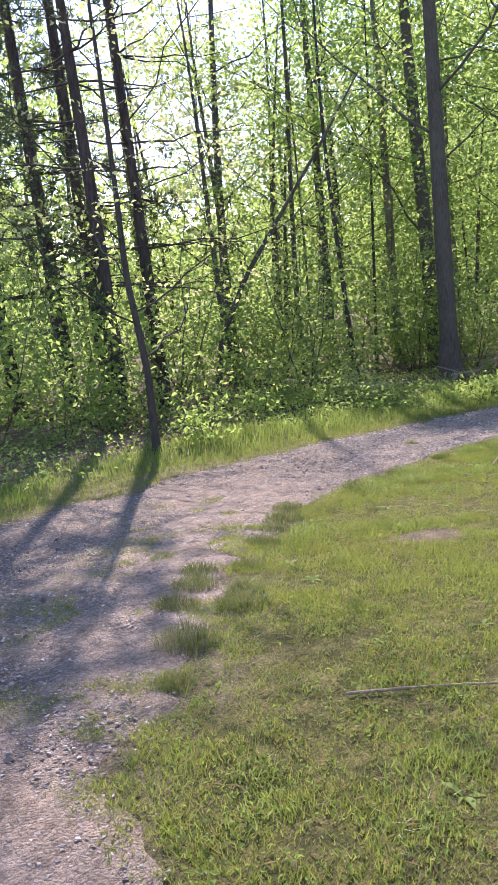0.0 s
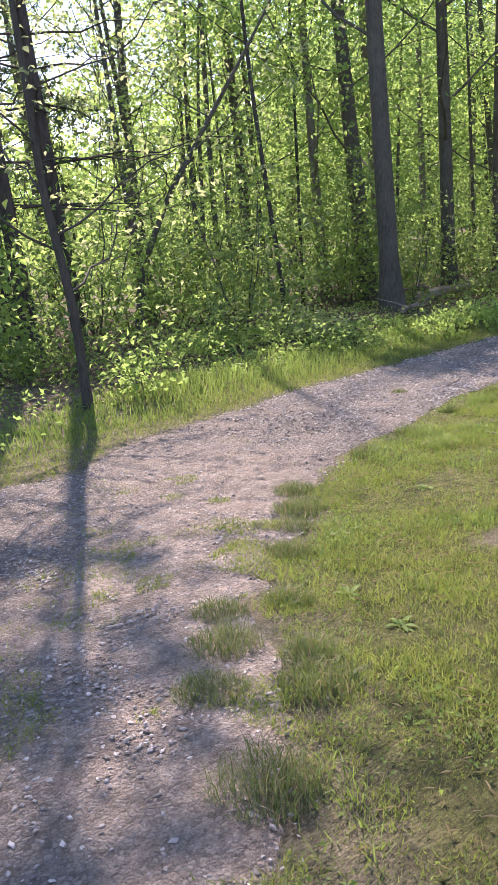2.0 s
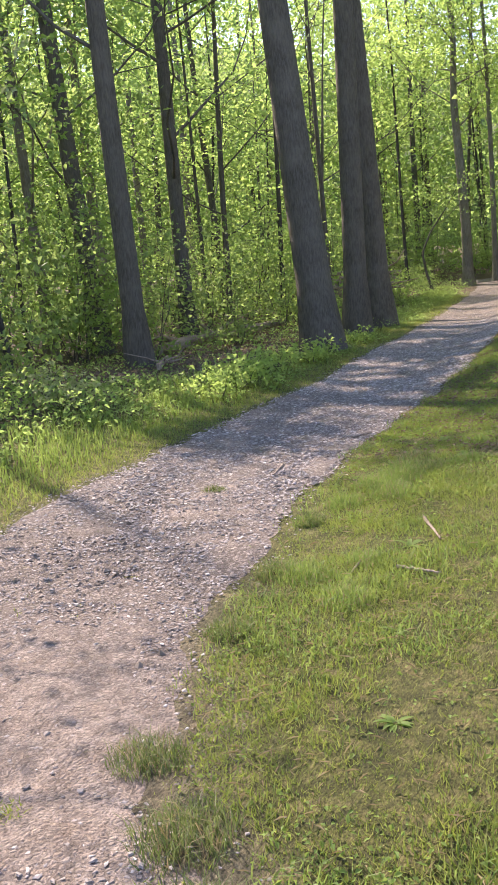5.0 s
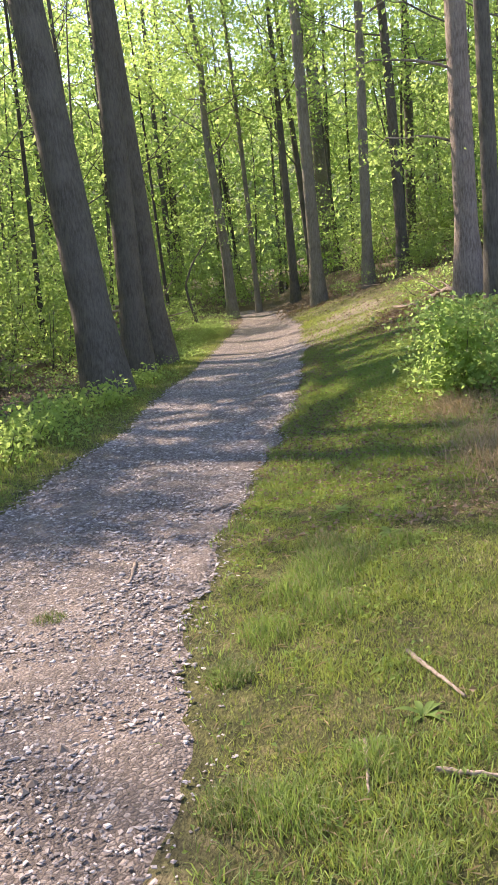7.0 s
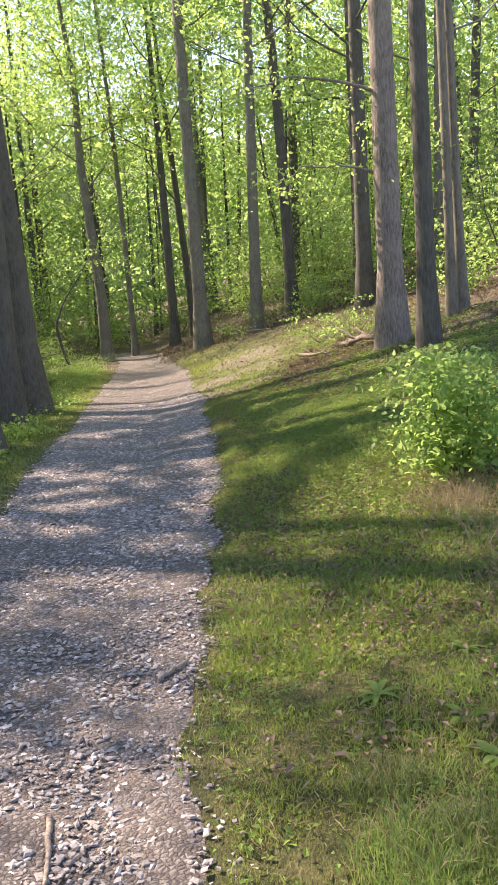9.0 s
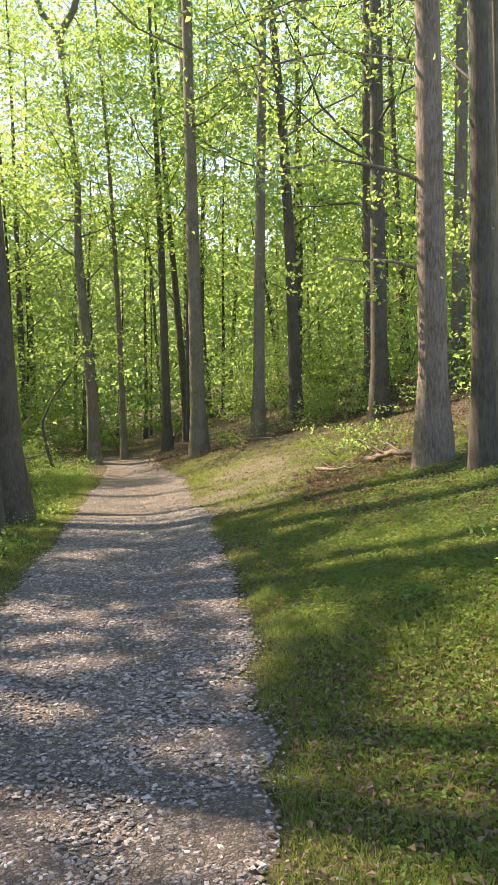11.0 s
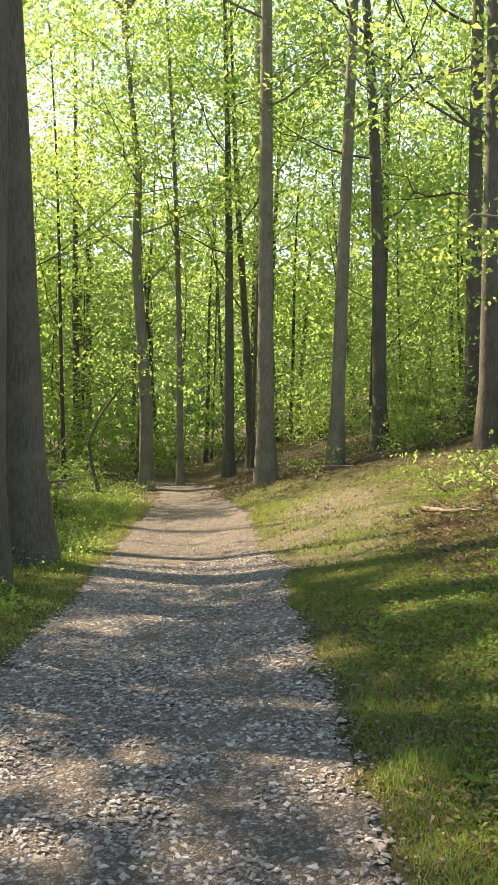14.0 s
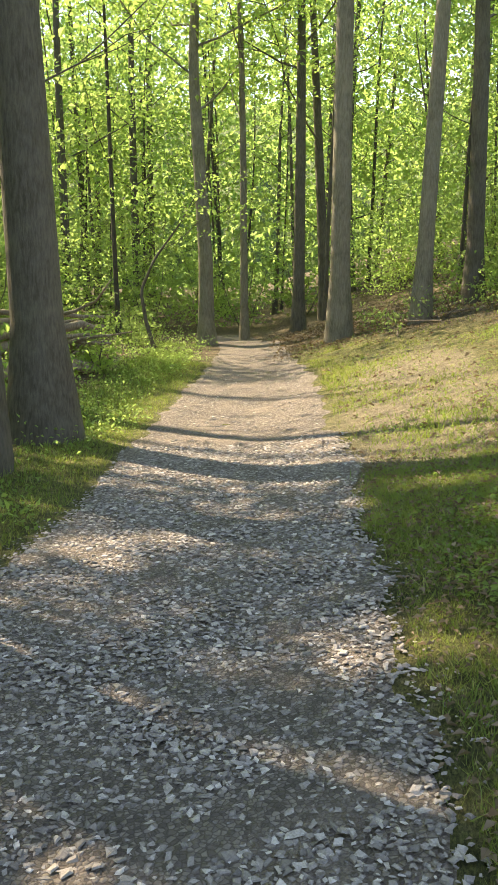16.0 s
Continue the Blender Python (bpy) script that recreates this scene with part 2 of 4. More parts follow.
def frames_for(rng, n, up=0.6):
    """Random leaf frames: the way along the leaf, and its face's normal, which tends upwards."""
    nor = unit(rng.normal(0, 1, (n, 3)) * (1 - up) + np.array([0, 0, up]))
    along = rng.normal(0, 1, (n, 3))
    along = unit(along - nor * np.sum(along * nor, 1, keepdims=True))
    return along, nor


def fine_leaves(centres, along, nor, length, width):
    """Pointed oval leaves of eight corners, folded along the rib and drooping at the tip."""
    side = np.cross(nor, along)
    ln, w = np.asarray(length)[:, None], np.asarray(width)[:, None]
    rib = [centres + along * ln * k - nor * ln * d for k, d in ((0, 0), (0.3, 0.01), (0.65, 0.07), (1.0, 0.22))]
    out = [rib[1] + side * w * 0.45 + nor * w * 0.12, rib[2] + side * w * 0.38 + nor * w * 0.10,
           rib[1] - side * w * 0.45 + nor * w * 0.12, rib[2] - side * w * 0.38 + nor * w * 0.10]
    verts = np.stack(rib + out, 1).reshape(-1, 3)
    tri = np.array([[0, 4, 1], [4, 5, 2], [4, 2, 1], [5, 3, 2], [0, 1, 6], [6, 1, 2], [6, 2, 7], [7, 2, 3]])
    faces = (np.arange(len(centres))[:, None, None] * 8 + tri[None]).reshape(-1, 3)
    return verts, faces


def leaf_cards(centres, along, nor, length, width, fold=0.18):
    """Folded four-cornered leaves, two triangles each."""
    side = np.cross(nor, along)
    length, width = np.asarray(length)[:, None], np.asarray(width)[:, None]
    tail = centres
    tip = centres + along * length - nor * length * 0.18
    a = centres + along * length * 0.45 + side * width * 0.5 + nor * width * fold
    b = centres + along * length * 0.45 - side * width * 0.5 + nor * width * fold
    verts = np.stack([tail, a, tip, b], 1).reshape(-1, 3)
    i = np.arange(len(centres))[:, None] * 4
    faces = np.concatenate([i + [[0, 1, 2]], i + [[0, 2, 3]]], 1).reshape(-1, 3)
    return verts, faces


def tube(points, radii, sides=10, lumpy=0.0, seed=0.0):
    """A tapered tube along points; returns vertices and quads."""
    pts, radii = np.asarray(points, float), np.asarray(radii, float)
    t = unit(np.gradient(pts, axis=0))
    ref = np.where(np.abs(t[:, 2:3]) > 0.9, np.array([[1.0, 0, 0]]), np.array([[0, 0, 1.0]]))
    u = unit(np.cross(ref, t))
    v = np.cross(t, u)
    a = np.linspace(0, 2 * math.pi, sides, endpoint=False)
    k = np.arange(len(pts))[:, None]
    r = radii[:, None] * (1 + lumpy * (np.sin(3 * a + k * 0.35 + seed) + 0.6 * np.sin(5 * a - k * 0.5 + seed * 2)))
    ring = pts[:, None] + r[..., None] * (np.cos(a)[None, :, None] * u[:, None] + np.sin(a)[None, :, None] * v[:, None])
    verts = ring.reshape(-1, 3)
    j, i = np.meshgrid(np.arange(len(pts) - 1), np.arange(sides), indexing="ij")
    i2 = (i + 1) % sides
    faces = np.stack([j * sides + i, j * sides + i2, (j + 1) * sides + i2, (j + 1) * sides + i], -1).reshape(-1, 4)
    return verts, faces


def joined(pieces):
    vs, fs, k = [], [], 0
    for v, f in pieces:
        vs.append(v)
        fs.append(np.asarray(f) + k)
        k += len(v)
    return np.concatenate(vs), np.concatenate(fs)


# trail spots to be sunlit by cutting leaves sunward of them: x, y, half-widths
LIT_SPOTS = ((16.25, 9.1, 0.35, 0.55), (15.6, 8.2, 0.3, 0.5), (14.85, 8.75, 0.25, 0.4), (14.45, 8.25, 0.25, 0.4), (14.1, 7.75, 0.25, 0.35), (16.15, 6.85, 0.3, 0.6), (14.75, 6.95, 0.3, 0.4),
               (13.7, 8.2, 0.25, 0.6), (13.0, 7.8, 0.25, 0.5), (12.1, 7.8, 0.3, 0.5), (10.8, 7.4, 0.4, 0.4), (12.5, 6.6, 0.3, 0.4), (10.7, 6.5, 0.4, 0.5), (9.5, 6.1, 0.5, 0.6))


def cut_for_sun(p):
    """0..1: how far leaves here are cut so that sun reaches chosen ground (the clearing at the lawn, the glade on the
    trail).
    """
    drop = (p[:, 2] - ground_z(p[:, 0], p[:, 1])) / TAN_EL
    gx, gy = p[:, 0] - SUN_DIR.x * drop, p[:, 1] - SUN_DIR.y * drop
    w = 0.5 * wob(gx, gy, 1.6, 4.0) + 0.35 * wob(gx, gy, 4.0, 1.0)
    pine_shade = sstep(1.3, 0.7, ((gx - 1.5) / 1.35) ** 2 + ((gy - 5.05) / 1.85) ** 2 + 0.9 * w)
    lawn = sstep(-0.3, 0.5, 8.6 + w * 1.2 - gx + 0.2 * (gy - 7)) * sstep(-0.3, 0.3, 10.2 - gy + 0.3 * w) * (1 - pine_shade)
    glade = sstep(-0.2, 0.3, gx - 19.6 + 0.8 * sstep(7.9, 6.8, gy) - 1.2 * np.maximum(gy - 8.9, 0) + 0.35 * w) * sstep(-0.3, 0.5, 26.5 + w - gx) * sstep(-0.3, 0.4, gy - 3.6 + 0.5 * w) * sstep(-0.3, 0.3, 10.8 - gy + 0.3 * w)
    fleck = sstep(0.13, 0.29, wob(gx * 0.7, gy * 1.3, 2.4, 7.0) + 0.2 * sstep(12.8, 11.6, gx) + 0.32 * sstep(7.2, 6.4, gy) * (0.55 + 0.45 * sstep(11, 12.5, gx)) - (0.26 * sstep(12.4, 13.6, gx) + 0.3 * sstep(15.6, 16.8, gx)) * sstep(6.5, 7.2, gy) + 0.14 * sstep(6.9, 6.3, gy)) * sstep(8, 9, gx) * sstep(27, 25, gx) * sstep(11, 10, gy) * 0.9
    for cx, cy, rx, ry in LIT_SPOTS:
        fleck = np.maximum(fleck, sstep(1.25, 0.75, ((gx - cx) / rx) ** 2 + ((gy - cy) / ry) ** 2 + 0.4 * w))
    shrub = sstep(1.2, 0.7, ((gx - 11.5) / 1.2) ** 2 + ((gy - 4.6) / 1.3) ** 2)
    return np.maximum(np.maximum(lawn, glade), np.maximum(fleck, shrub))


def kept_for_shade(p):
    """0..1: how far leaves here are kept thick to shade the middle of the trail, or the inner woods."""
    drop = (p[:, 2] - ground_z(p[:, 0], p[:, 1])) / TAN_EL
    gx, gy = p[:, 0] - SUN_DIR.x * drop, p[:, 1] - SUN_DIR.y * drop
    inner = sstep(20, 22, gx) * sstep(3.0, 1.8, gy)
    return np.maximum(inner, sstep(8.2, 9.2, gx) * sstep(20.4, 19.4, gx - 1.2 * np.maximum(gy - 8.9, 0)) * sstep(1.0, 3.0, gy) * sstep(12, 11, gy))


def crown_mesh(name, rng, anchors, n, spread, size, mat, up=0.55, open_to_sun=True, fine=False):
    """Leaves in sprays round the anchor places (rows of x, y, z), in world space."""
    a = np.asarray(anchors)
    twigs = max(8, n // 9)
    c = a[rng.integers(0, len(a), twigs)] + rng.normal(0, 1, (twigs, 3)) * spread * np.array([1.15, 1.15, 0.5])
    p = np.repeat(c, 9, axis=0) + rng.normal(0, 1, (twigs * 9, 3)) * size * np.array([2.1, 2.1, 0.38])
    high = p[:, 2] - ground_z(p[:, 0], p[:, 1])
    keep = high > 0.08
    # drop leaves whose shadow would fall on ground meant to be sunlit
    if open_to_sun:
        keep &= rng.uniform(0, 1, len(p)) > cut_for_sun(p) * 0.97 * sstep(1.3, 2.2, high)
    # thin high leaves to let sun down, except where shade is wanted
    keep &= rng.uniform(0, 1, len(p)) > (0.7 - 0.42 * sstep(26, 30, p[:, 0])) * sstep(8.5, 11.5, high) * (1 - kept_for_shade(p))
    keep &= ~((inside_path(p[:, 0], p[:, 1]) > -0.25) & (p[:, 2] < ground_z(p[:, 0], p[:, 1]) + 2.4))
    p = p[keep]
    if len(p) < 4:
        p = a[:4] if len(a) >= 4 else np.repeat(a[:1], 4, axis=0)
    along, nor = frames_for(rng, len(p), up)
    ln = size * rng.uniform(0.65, 1.25, len(p))
    v, f = (fine_leaves if fine else leaf_cards)(p, along, nor, ln, ln * rng.uniform(0.5, 0.75, len(p)))
    return mesh_from(name, v, f, mat, fine)


# ---- large structure ----
def spaced(lo, hi, step, far):
    core = list(np.arange(lo, hi + 1e-6, step))
    out, s, x = [], step, hi
    while x < far:
        s *= 1.35
        x += s
        out.append(x)
    back, s, x = [], step, lo
    while x > -far:
        s *= 1.35
        x -= s
        back.append(x)
    return np.array(back[::-1] + core + out)


def build_ground():
    xs, ys = spaced(-3, 40, 0.18, 900), spaced(-3, 18, 0.18, 900)
    X, Y = np.meshgrid(xs, ys, indexing="ij")
    x, y = X.ravel(), Y.ravel()
    v = np.stack([x, y, ground_z(x, y)], 1)
    ny = len(ys)
    i, j = np.meshgrid(np.arange(len(xs) - 1), np.arange(ny - 1), indexing="ij")
    a = (i * ny + j).ravel()
    me = mesh_from("ground", v, np.stack([a, a + ny, a + ny + 1, a + 1], 1), EARTH, True)
    e, right, left = edges(x, y)
    d = centre(x) - y
    n1 = wob(x, y, 1.7, 5.0)
    woods_left = sstep(1.2, 2.4, -left + 0.4 * n1)
    bank = sstep(2.4, 4.0, d + 0.6 * n1) * sstep(11.5, 14.5, x) * (1 - 0.8 * sstep(2.0, 1.2, np.abs(y - (7.05 + 0.05 * (x - 18))) + 0.4 * n1) * sstep(17, 19, x) * sstep(30, 27, x))
    leafbank = sstep(1.1, 0.5, ((x - 18.9) / 2.7) ** 2 + ((y - 6.1) / 0.42) ** 2 + 0.4 * n1)
    set_float(me, "litter", np.clip(np.maximum(np.maximum(woods_left, bank), leafbank) + sstep(29, 32, x), 0, 1))
    patch = sstep(1.0, 0.5, ((x - 4.4) / 0.27) ** 2 + ((y - 4.12) / 0.17) ** 2 + 0.3 * wob(x, y, 9))
    trail = sstep(1.0, 0.5, np.abs(y - (7.05 + 0.05 * (x - 18))) + 0.3 * n1) * sstep(17.5, 19.5, x) * sstep(28, 25, x)
    fringe = sstep(-0.2, 0.0, right + 0.14 * wob(x, y, 5.0)) * sstep(6.5, 5.0, x) * 0.6
    set_float(me, "bare", np.clip(patch * 0.7 + trail * 0.7 + fringe, 0, 1))
    return tagged(new("ground", me), "mown lawn, earth and leaf-littered woodland floor", "ground", kind="structure")


def build_path():
    step = 0.07
    xs, ys = np.concatenate([np.arange(-26, -1, 0.35), np.arange(-1, 36.6, step)]), np.concatenate([np.arange(-26, -0.5, 0.35), np.arange(-0.5, 14.0, step)])
    X, Y = np.meshgrid(xs, ys, indexing="ij")
    x, y = X.ravel(), Y.ravel()
    ins = inside_path(x, y)
    z = ground_z(x, y) + 0.012 + 0.01 * wob(x, y, 7.0, 3.0) - 0.035 * sstep(0.12, 0.0, ins)
    ny = len(ys)
    i, j = np.meshgrid(np.arange(len(xs) - 1), np.arange(ny - 1), indexing="ij")
    a = (i * ny + j).ravel()
    q = np.stack([a, a + ny, a + ny + 1, a + 1], 1)
    q = q[ins[q].max(1) > 0]
    used, inv = np.unique(q, return_inverse=True)
    me = mesh_from("gravel_path", np.stack([x, y, z], 1)[used], inv.reshape(q.shape), GRAVEL_BED, True)
    _, right, _ = edges(x, y)
    dirt = np.maximum(sstep(1.5, 0.5, right + 0.5 * wob(x, y, 1.3, 2.0)), sstep(3.8, 3.0, y + 0.4 * wob(x, y, 2.0, 3.0))) * sstep(6.2, 4.0, x) + 0.5 * sstep(0.35, 0.75, wob(x, y, 2.3, 8.0))
    set_float(me, "dirt", np.clip(dirt, 0, 1)[used])
    return tagged(new("gravel_path", me), "footpath of crushed grey gravel with sandy dirt edges", "path", kind="structure")


build_ground()
build_path()


# ---- trees ----
def polyline(base, lean, height, bend, rng, n=12):
    """A trunk's middle line: from the base, leaning by metres at the top, with a slow wander."""
    s = np.linspace(0, 1, n)
    ph = rng.uniform(0, 6.28, 2)
    x = base[0] + lean[0] * s + bend * np.sin(s * 5 + ph[0]) * s
    y = base[1] + lean[1] * s + bend * np.sin(s * 4.3 + ph[1]) * s
    return np.stack([x, y, base[2] - 0.12 + (height + 0.12) * s], 1)


def limb_line(rng, start, out, length, rise, n=7):
    s = np.linspace(0, 1, n)[:, None]
    kink = rng.normal(0, 0.05, (n, 3)) * length * s
    return start + np.array([out[0], out[1], 0]) * length * s + np.array([0, 0, 1]) * rise * length * (0.5 * s + 0.5 * s * s) + kink


def wavy(x, y, height, offsets):
    """A crooked trunk's middle line from a few sideways offsets."""
    o = np.array(offsets)
    s = np.linspace(0, 1, 20)
    k = np.linspace(0, 1, len(o))
    z0 = float(ground_z(x, y))
    return np.stack([x + np.interp(s, k, o[:, 0]), y + np.interp(s, k, o[:, 1]), z0 - 0.12 + (height + 0.12) * s], 1)


def tree(label, x, y, height, radius, lean=(0, 0), bend=0.1, bark=None, leaf=None, leaves=2600, first=0.35, reach=3.2, limbs=9,
         leaf_size=0.13, seed=1, flare=1.35, line=None, forks=(), sprays=(), group="woodland trees", name="tree", spread=0.55, twigs=True, open_to_sun=True):
    """A broadleaf tree: an Empty at its foot, a trunk, its limbs and a crown of leaves."""
    rng = np.random.default_rng(seed)
    bark, leaf = bark or BARK, leaf or LEAF_GREEN
    base = np.array([x, y, float(ground_z(x, y))])
    root = tagged(new(name), label, "tree", group)
    root.location = base
    pts = polyline(base, lean, height, bend, rng, 16) if line is None else np.asarray(line)
    s = np.linspace(0, 1, len(pts))
    rad = radius * (1 - 0.8 * s ** 1.1) * (1 + (flare - 1) * np.exp(-(pts[:, 2] - base[2]) / 0.28))
    v, f = tube(pts - base, rad, 14 if radius > 0.15 else 9, 0.03 if radius > 0.1 else 0.0, seed)
    child("trunk", mesh_from("trunk", v, f, bark, True), root)
    anchors = [pts[-1]]
    for side, up, r in forks:
        q = np.linspace(0, 1, 9)[:, None]
        fl = pts[-1] + np.array([0.1, 1.0, 0]) * side * np.sqrt(q) + np.array([0, 0, up]) * q + rng.normal(0, 0.07, (9, 3)) * q
        fv, ff = tube(np.concatenate([pts[-2:-1], fl])[:] - base, np.concatenate([[r], np.linspace(r, 0.03, 9)]), 9)
        child("fork", mesh_from("fork", fv, ff, bark, True), root)
        anchors.extend(fl[3:])
    for k in range(limbs):
        h = first + (1 - first) * (k + rng.uniform(0.1, 0.9)) / limbs
        st = np.array([np.interp(h, s, pts[:, c]) for c in range(3)])
        a = k * 2.4 + rng.uniform(-0.5, 0.5) + seed
        ln = reach * (1.15 - 0.65 * (h - first) / max(1e-3, 1 - first)) * rng.uniform(0.75, 1.2)
        ll = limb_line(rng, st, (math.cos(a), math.sin(a)), ln, rng.uniform(0.35, 1.15))
        r0 = min(0.33 * float(np.interp(h, s, rad)), 0.008 + 0.006 * ln)
        pieces = [tube(ll - base, np.linspace(r0, 0.006, len(ll)), 6)]
        anchors.extend(ll[2:])
        for b in range(3 if twigs else 0):
            j = int(rng.integers(2, len(ll) - 1))
            a2 = a + rng.choice([-1, 1]) * rng.uniform(0.5, 1.1)
            tl = limb_line(rng, ll[j], (math.cos(a2), math.sin(a2)), ln * rng.uniform(0.3, 0.5), rng.uniform(0, 0.6), 5)
            pieces.append(tube(tl - base, np.linspace(r0 * 0.45, 0.004, 5), 5))
            anchors.extend(tl[1:])
        child("branch", mesh_from("branch", *joined(pieces), bark, True), root)
    for h, out, along_path, n in sprays:
        # low boughs that reach out over the trail with hanging leaves
        st = pts[0] * 1.0
        st[2] = base[2] + h
        q = np.linspace(0, 1, 8)[:, None]
        sl = st + np.array([along_path, out, 0]) * q + np.array([0, 0, 0.5]) * q * (1 - q) * 2 + rng.normal(0, 0.04, (8, 3)) * q
        child("branch", mesh_from("branch", *tube(sl - base, np.linspace(0.028, 0.005, 8), 6), bark, True), root)
        me = crown_mesh("spray", rng, sl[2:] - np.array([0, 0, 0.12]), n * 230, 0.36, 0.068, leaf, 0.25, True, True)
        me.transform(Matrix.Translation(-Vector(base)))
        tagged(child("spray", me, root), kind="stuff")
    if leaves:
        me = crown_mesh("crown", rng, anchors, leaves, spread, leaf_size, leaf, 0.55, open_to_sun)
        me.transform(Matrix.Translation(-Vector(base)))
        child("crown", me, root)
    return root


def pine(label, x, y, height, radius, lean=(0, 0), seed=1, first=0.12, reach=2.2, whorls=13, needles=4200):
    """A pine: straight trunk, whorls of drooping boughs, tufts of needles."""
    rng = np.random.default_rng(seed)
    base = np.array([x, y, float(ground_z(x, y))])
    root = tagged(new("pine_tree"), label, "tree", "woodland trees")
    root.location = base
    pts = polyline(base, lean, height, 0.05, rng, 14)
    s = np.linspace(0, 1, len(pts))
    v, f = tube(pts - base, radius * (1 - 0.85 * s), 10, 0.02, seed)
    child("trunk", mesh_from("trunk", v, f, BARK_PINE, True), root)
    tips = []
    for w in range(whorls):
        h = first + (1 - first) * (w + rng.uniform(0, 0.6)) / whorls
        st = np.array([np.interp(h, s, pts[:, c]) for c in range(3)])
        for b in range(3):
            a = rng.uniform(0, 6.28)
            ln = reach * (1.1 - 0.8 * h) * rng.uniform(0.6, 1.2)
            ll = limb_line(rng, st, (math.cos(a), math.sin(a)), ln, rng.uniform(-0.12, 0.2), 6)
            child("branch", mesh_from("branch", *tube(ll - base, np.linspace(0.022, 0.005, 6), 5), BARK_PINE, True), root)
            if h > first + 0.05 or b == 0:
                tips.append(ll[2:])
    tips = np.concatenate(tips)
    n = needles
    tuft = tips[rng.integers(0, len(tips), n // 14)] + rng.normal(0, 0.16, (n // 14, 3))
    p = np.repeat(tuft, 14, axis=0)
    # drop needles whose shadow would fall on ground meant to be sunlit
    drop = (p[:, 2] - ground_z(p[:, 0], p[:, 1])) / TAN_EL
    gx, gy = p[:, 0] - SUN_DIR.x * drop, p[:, 1] - SUN_DIR.y * drop
    p = p[rng.uniform(0, 1, len(p)) > cut_for_sun(p) * np.maximum(sstep(1.7, 2.8, gx - 0.3 * (gy - 6)), sstep(3.7, 3.1, gy))]
    way = unit(rng.normal(0, 1, (len(p), 3)) + np.array([0, 0, 0.25]))
    side = unit(np.cross(way, rng.normal(0, 1, (len(p), 3))))
    v, f = leaf_cards(p, way, np.cross(way, side), rng.uniform(0.09, 0.16, len(p)), np.full(len(p), 0.027), 0.0)
    me = mesh_from("crown", v, f, NEEDLE)
    me.transform(Matrix.Translation(-Vector(base)))
    child("crown", me, root, "dark green needles")
    return root


def build_trees():
    # three big trunks beside the trail
    big = "thick dark furrowed-bark tree trunk leaning over the gravel path edge"
    tree(big, 17.0, 10.5, 19, 0.33, (1.0, 2.2), 0.08, BARK, LEAF_GREEN, 5500, 0.5, 4.6, 12, 0.15, 11, 1.25)
    tree("thick dark straight tree trunk beside the gravel path", 19.9, 11.0, 20, 0.25, (0.3, -0.3), 0.06, BARK, LEAF_GREEN, 5500, 0.5, 4.6, 12, 0.15, 12, 1.3)
    tree("thick dark tree trunk with flared roots in the grass", 21.75, 11.12, 20, 0.28, (0.3, 0.9), 0.08, BARK, LEAF_BRIGHT, 5500, 0.52, 4.6, 12, 0.15, 13, 1.35)
    # woods on the sunny side
    tree("dark straight tree trunk behind low leafy brush", 14.8, 13.0, 17, 0.2, (-0.1, 0.2), 0.08, BARK, LEAF_GREEN, 9500, 0.27, 4.0, 15, 0.14, 21)
    tree("dark tree trunk standing close behind another trunk", 18.2, 16.4, 17, 0.22, (-0.5, 0.5), 0.1, BARK, LEAF_GREEN, 9500, 0.2, 4.0, 15, 0.14, 22)
    tree("dark tree trunk in leafy woods", 20.6, 15.6, 18, 0.19, (0.2, 0.1), 0.1, BARK, LEAF_BRIGHT, 9500, 0.2, 4.2, 15, 0.15, 23)
    tree("slim dark tree between two big trunks", 24.6, 13.5, 15, 0.075, (0.5, 0.6), 0.12, BARK, LEAF_BRIGHT, 3800, 0.2, 3.0, 10, 0.14, 24)
    # three added trees, full of leaf only to throw shade on the trail
    tree("full-crowned tree added to shade the trail", 17.2, 19.6, 16, 0.15, (0.2, 0.3), 0.12, BARK, LEAF_GREEN, 9000, 0.2, 4.2, 14, 0.17, 25)
    tree("full-crowned tree added to shade the trail", 22.6, 19.4, 17, 0.16, (-0.2, 0.3), 0.12, BARK_SMOOTH, LEAF_UNDER, 12500, 0.2, 4.4, 16, 0.18, 26)
    tree("full-crowned tree added to shade the trail", 23.8, 16.2, 15, 0.09, (0.2, -0.3), 0.12, BARK, LEAF_GREEN, 12000, 0.2, 4.2, 16, 0.18, 27)
    # far end of the trail
    tree("tall grey tree with a high fork at the path's far end", 33.8, 12.15, 20, 0.19, (0.4, 0.9), 0.25, BARK_SMOOTH, LEAF_BRIGHT, 11000, 0.4, 3.6, 11, 0.13, 31,
         line=wavy(33.8, 12.15, 12.6, ((0, 0), (-0.05, 0.02), (0.1, 0.2), (0.1, 0.35), (0.2, 0.3), (0.25, 0.55), (0.3, 0.75))), forks=((1.5, 5.5, 0.11), (-1.3, 5.8, 0.12)))
    tree("slender grey tree at the path's far end", 35.0, 11.45, 16, 0.1, (0.2, 0.5), 0.15, BARK_SMOOTH, LEAF_BRIGHT, 3600, 0.3, 3.0, 10, 0.15, 32)
    tree("dark slim tree in the woods beyond the path", 34.9, 10.1, 15, 0.15, (0.1, 0.2), 0.1, BARK, LEAF_GREEN, 3600, 0.35, 3.0, 9, 0.15, 33)
    tree("dark slim tree leaning beside another", 36.5, 9.6, 14, 0.14, (0.1, 0.8), 0.12, BARK, LEAF_BRIGHT, 3600, 0.3, 3.0, 9, 0.15, 34)
